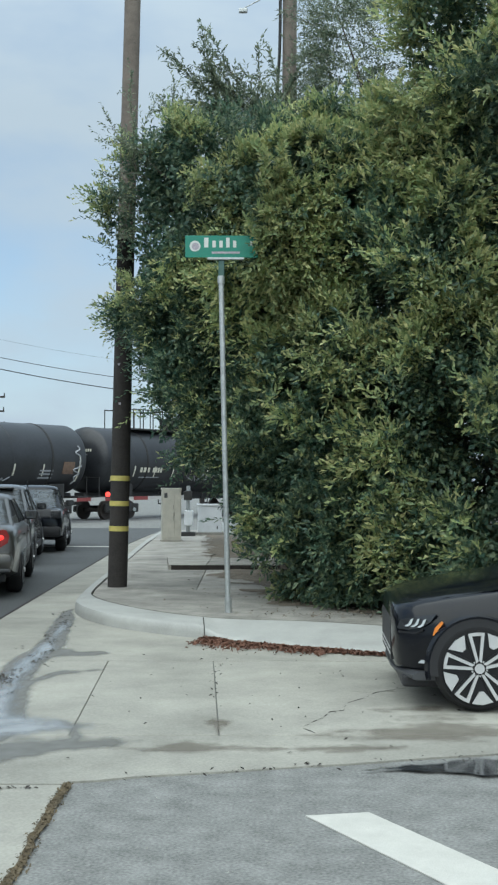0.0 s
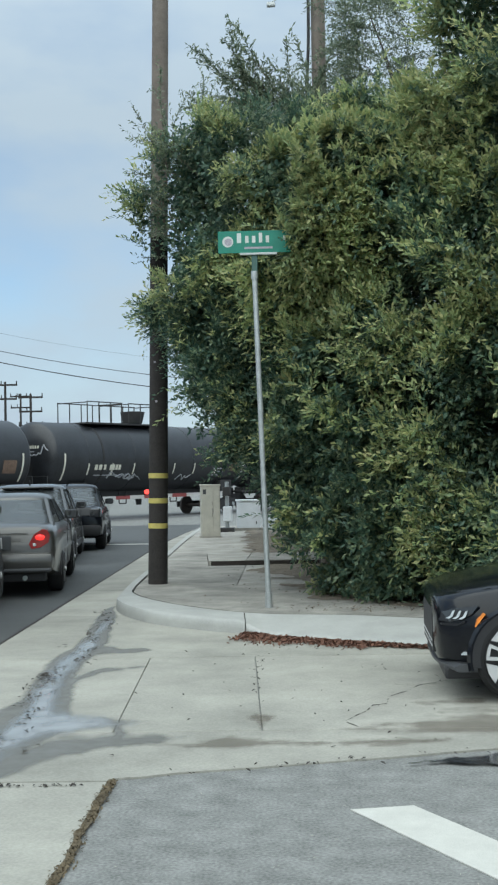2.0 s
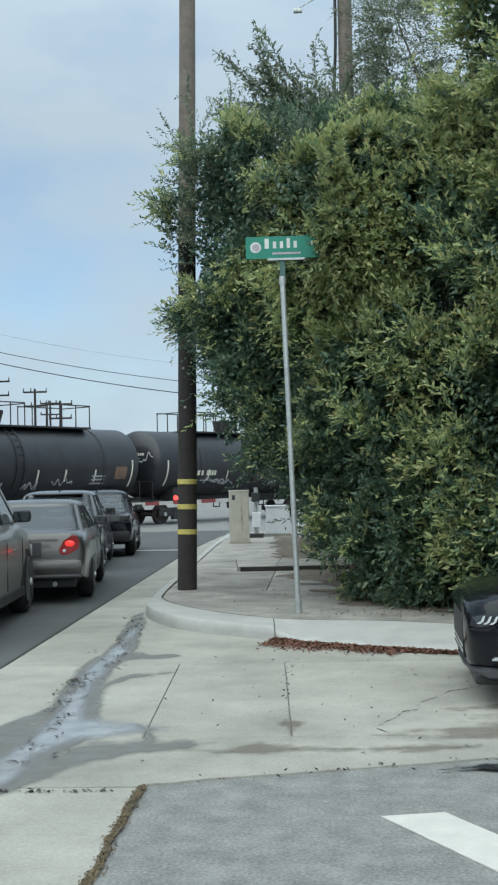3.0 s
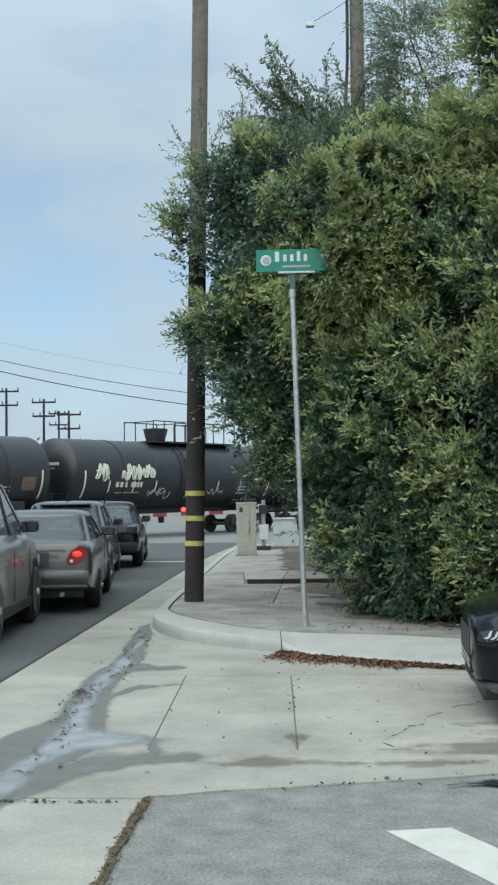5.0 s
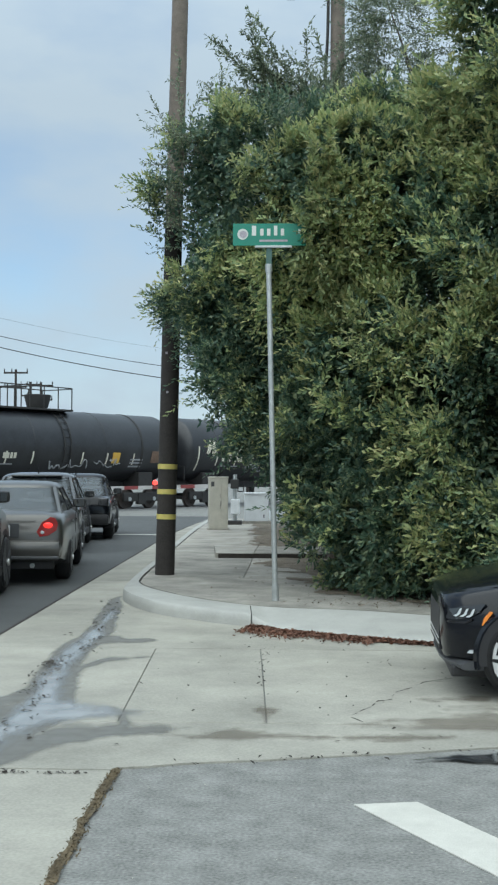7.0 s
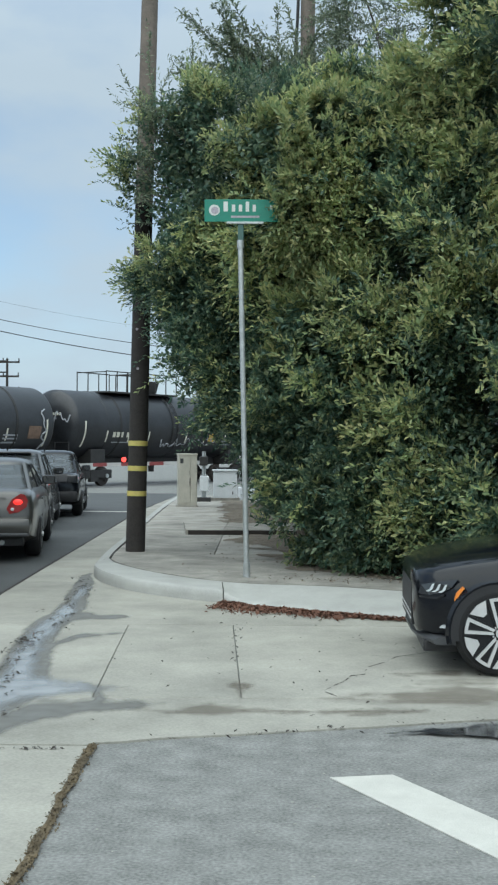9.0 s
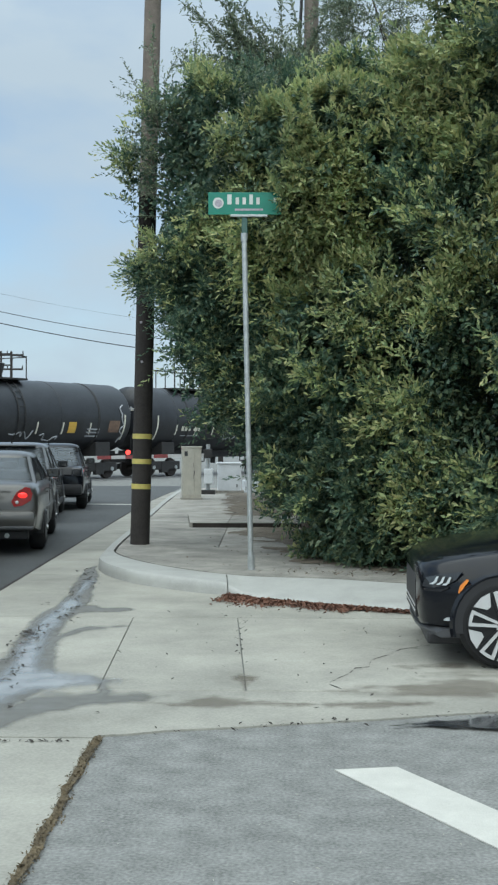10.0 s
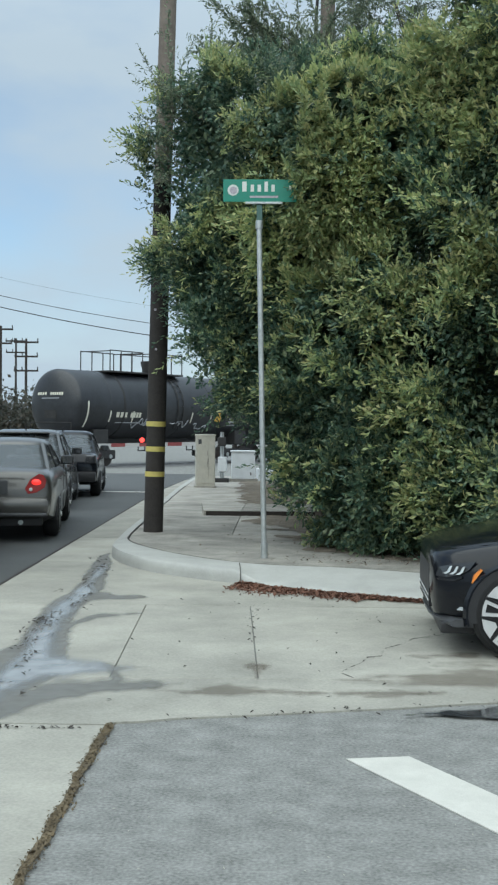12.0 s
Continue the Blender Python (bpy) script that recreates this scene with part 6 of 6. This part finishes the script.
def crossover(m, paint, label, tall=1.6, name="crossover", up=1.0, tail=(-2.1, -1.55)):
    ob = thing(name, m, label, "car", "queue of cars")
    st = [(-2.2, 0.42, 0.66, 0.76), (-2.17, 0.36, 0.9, 0.84), (-2.05, 0.32, 1.0, 0.88), (-1.4, 0.26, 1.03, 0.905), (0, 0.25, 1.02, 0.91), (1.1, 0.27, 1.0, 0.9), (1.7, 0.3, 0.94, 0.88), (2.1, 0.32, 0.84, 0.82), (2.22, 0.36, 0.7, 0.72)]
    car_body([(x, zb, zt * up, w) for x, zb, zt, w in st], "body", paint, ob)
    greenhouse(ob, paint, tail[0], 1.15, tail[1], 0.3, 1.0 * up, tall, 0.80, 0.65, (-0.95, 0.05))
    for x in (-1.3, 1.32):
        for s in (-1, 1):
            car_wheel(ob, x, s * 0.895, 0.34 * up, 0.22, s)
    part("bumper", bx(-2.28, -2.0, -0.84, 0.84, 0.36, 0.6, 0.06), M_TRIM, ob, smooth=50)
    if tail[0] < -2.0:
        part("spoiler", bx(tail[1] - 0.18, tail[1] + 0.15, -0.5, 0.5, tall - 0.085, tall - 0.05, 0.014), paint, ob, smooth=50)
    part("aerial", bar((-0.95, 0, tall - 0.03), (-1.02, 0, tall + 0.08), 0.02, 0.006, 8), M_TRIM, ob)
    for s in (-1, 1):
        lamp = part("tail_lamp", bx(-2.22, -2.0, min(s * 0.6, s * 0.84), max(s * 0.6, s * 0.84), 0.78, 0.98, 0.03), M_LENS_DARK, ob, "dark tail lamp")
        for x in (0.9, -0.2):
            part("door_handle", bx(x - 0.62, x - 0.48, s * 0.9 - 0.012, s * 0.9 + 0.012, 0.84, 0.87, 0.008), paint, ob)
            part("door_seam", bx(x - 0.005, x + 0.005, s * 0.906 - 0.004, s * 0.906 + 0.004, 0.4, 0.98), M_TRIM, ob)
        part("sill_trim", bx(-0.95, 0.95, s * 0.9 - 0.02, s * 0.9 + 0.02, 0.26, 0.38, 0.012), M_TRIM, ob)
    plate_bar(ob, -2.285, 0.0, 0.5, -1)
    return ob


def build_queue():
    def at(x, y, yaw, half):
        """Pose from the middle of the rear bumper."""
        a = radians(90 + yaw)
        return pose(x + half * math.cos(a), y + half * math.sin(a), fall(y + half) + 0.006, 0, 0, 90 + yaw)
    sedan(at(-4.08, 15.98, 7.5, 2.45), M_PAINT_GREY, "grey-brown metallic sedan waiting with brake lamps lit")
    crossover(at(-4.98, 22.0, 7.2, 2.25), M_PAINT_DUSK, "dark grey hatchback waiting in the queue", 1.55, "hatchback", tail=(-2.1, -1.3))
    crossover(at(-5.08, 26.4, 6.5, 2.25), M_PAINT_BLACK, "black sedan with a raised boot heading the queue", 1.53, "sedan", tail=(-1.72, -0.85))
    crossover(at(-4.35, 11.45, 5.0, 2.25), M_PAINT_SILVER, "tall silver sport utility vehicle drawn up behind the sedan", 1.86, "sport_utility_vehicle", 1.17)


def build_side_car():
    """The black crossover in the side street, its front towards -x."""
    # local: front bumper at x = 0, the car reaches to x = -4.3; its left side is at y = +0.9
    ob = thing("black_crossover", pose(1.015, 8.2, 0.012, 0, 0, 177.0) @ Matrix.Translation((0, -0.9, 0)), "glossy black crossover nosing out of the side street", "car")
    car_body([(0.0, 0.36, 0.68, 0.50), (-0.03, 0.26, 0.715, 0.66), (-0.10, 0.235, 0.74, 0.755), (-0.22, 0.225, 0.765, 0.83), (-0.42, 0.22, 0.80, 0.885), (-0.66, 0.22, 0.835, 0.905), (-1.05, 0.22, 0.895, 0.905), (-1.7, 0.22, 1.03, 0.905), (-3.4, 0.24, 1.04, 0.9), (-4.1, 0.3, 1.0, 0.85), (-4.28, 0.36, 0.8, 0.75)], "body", M_PAINT_BLACK, ob)
    greenhouse(ob, M_PAINT_BLACK, -4.05, -1.15, -3.7, -1.85, 1.02, 1.56, 0.78, 0.62, (-2.6,))
    for x in (-0.575, -3.2):
        for s in (-1, 1):
            car_wheel(ob, x, s * 0.905, 0.31, 0.22, s, "turbine")
    # cladding over the arch and along the bumper's foot
    for s in (-1, 1):
        bm = bmesh.new()
        n = 20
        ri, ro = 0.338, 0.372
        prev = None
        for i in range(n + 1):
            a = math.pi * (-0.08 + 1.16 * i / n)
            c, sn = math.cos(a), math.sin(a)
            q = [bm.verts.new((-0.575 + r * c, s * (0.895 + d), 0.31 + r * sn)) for r, d in ((ri, -0.1), (ri, 0.016), (ro - 0.02, 0.018), (ro, -0.02))]
            if prev:
                for k in range(3):
                    bm.faces.new((prev[k], prev[k + 1], q[k + 1], q[k]))
            prev = q
        part("arch_trim", bm, M_PAINT_BLACK, ob, smooth=40)
        # lamp unit wrapping round the corner
        ys = lambda x: s * np.interp(-x, [0.0, 0.03, 0.10, 0.22, 0.42], [0.52, 0.67, 0.765, 0.842, 0.897])
        def strip(name, outline, material, lab="", lift=0.006, parent=ob):
            bm2 = bmesh.new()
            va = [bm2.verts.new((x, ys(x) + s * lift, z)) for x, z in outline]
            vb = [bm2.verts.new((x, ys(x) - s * 0.04, z)) for x, z in outline]
            bm2.faces.new(va)
            bm2.faces.new(vb)
            for i in range(len(outline)):
                j = (i + 1) % len(outline)
                bm2.faces.new((va[i], va[j], vb[j], vb[i]))
            return part(name, bm2, material, parent, lab)
        lamp = strip("headlamp", [(-0.03, 0.55), (-0.05, 0.615), (-0.14, 0.645), (-0.29, 0.672), (-0.25, 0.615), (-0.19, 0.575), (-0.10, 0.55)], M_LENS_DARK, "smoked headlamp with three slanting light bars")
        for k in range(3):
            x = -0.075 - 0.042 * k
            strip("light_bar", [(x, 0.574), (x - 0.028, 0.592), (x - 0.045, 0.628), (x - 0.06, 0.634), (x - 0.046, 0.592), (x - 0.022, 0.573)], M_LENS_WHITE, "white slanting light bar", 0.012, lamp)
        strip("side_reflector", [(-0.265, 0.525), (-0.28, 0.575), (-0.325, 0.622), (-0.338, 0.614), (-0.302, 0.565), (-0.281, 0.52)], M_AMBER, "amber side reflector", 0.012)
        strip("chrome_strip", [(-0.01, 0.531), (-0.05, 0.534), (-0.16, 0.54), (-0.2, 0.563), (-0.2, 0.55), (-0.15, 0.527), (-0.05, 0.522)], M_ALLOY_DARK, "", 0.01)
        strip("fog_lamp", [(-0.17, 0.325), (-0.19, 0.345), (-0.25, 0.348), (-0.25, 0.325)], M_LENS_WHITE, "small fog lamp", 0.012)
    secs = []
    for y in (-0.87, -0.8, -0.7, -0.55, -0.3, 0, 0.3, 0.55, 0.7, 0.8, 0.87):
        nose = -0.008 - 0.32 * max(0, abs(y) - 0.42) ** 1.35
        secs.append([(nose - 0.03, y, 0.212), (nose, y, 0.228), (nose, y, 0.248), (nose - 0.05, y, 0.268), (-0.42, y, 0.275), (-0.42, y, 0.212)])
    lip = loft(secs)
    part("bumper_lip", lip, M_TRIM_GREY, ob, "dark grey bumper lip")
    part("under_tray", bx(-0.5, -0.06, -0.78, 0.78, 0.15, 0.235, 0.02), M_TRIM, ob)
    nose_x = lambda y: float(np.interp(abs(y), [0, 0.5, 0.66, 0.70], [0, 0, -0.03, -0.06]))
    mask = []
    for y in np.linspace(-0.48, 0.48, 9):
        x = nose_x(y)
        mask.append([(x - 0.05, y, 0.29), (x + 0.001, y, 0.30), (x + 0.004, y, 0.42), (x + 0.004, y, 0.56), (x - 0.004, y, 0.65), (x - 0.05, y, 0.66)])
    grille = part("grille", loft(mask), M_TRIM, ob, "matt black front grille", smooth=40)
    for z in (0.335, 0.375):
        part("grille_slat", bx(-0.004, 0.009, -0.46, 0.46, z, z + 0.01, 0.003), M_ALLOY, grille, "bright slat low in the grille")
    # bonnet with its shut line
    secs = []
    for x, z, w in ((-0.05, 0.705, 0.50), (-0.08, 0.732, 0.60), (-0.19, 0.765, 0.70), (-0.37, 0.80, 0.76), (-0.7, 0.855, 0.79), (-1.15, 0.935, 0.80)):
        secs.append([(x, -w, z - 0.02), (x, -w * 0.9, z + 0.012), (x, -w * 0.45, z + 0.028), (x, 0, z + 0.035), (x, w * 0.45, z + 0.028), (x, w * 0.9, z + 0.012), (x, w, z - 0.02), (x, 0, z - 0.05)])
    part("bonnet", loft(secs), M_PAINT_BLACK, ob, smooth=50)
    return ob


build_ground()
build_road()
build_kerb()
build_kerb_joint()
build_water()
build_litter()
build_trees()
build_utility_pole()
build_rear_pole()
build_far_poles()
build_sign()
build_cabinets()
build_gate()
build_track()
CARS = [tank_car(i + 1) for i in range(6)]
build_queue()
build_side_car()
build_apron()
build_sidewalk()


def motions():
    """The train rolls past at a steady pace; every wheelset turns with it."""
    speed, pitch, start = 4.95, 15.9, 3.02
    for i, car in enumerate(CARS):
        rows = []
        for t in range(0, 13):
            p = TRACK + ALONG * (start + pitch * i + speed * (t - 12))
            rows.append((t, pose(p.x, p.y, p.z + 0.012, 0, 0, 56)))
        walk(car, rows)
        for w in car.children:
            if w.name.startswith("wheelset"):
                x, y, z = w.matrix_basis.translation
                n = 88
                walk(w, [(12 * k / n, pose(x, y, z, 0, math.degrees(speed * 12 * k / n / 0.46), 0)) for k in range(n + 1)])


motions()
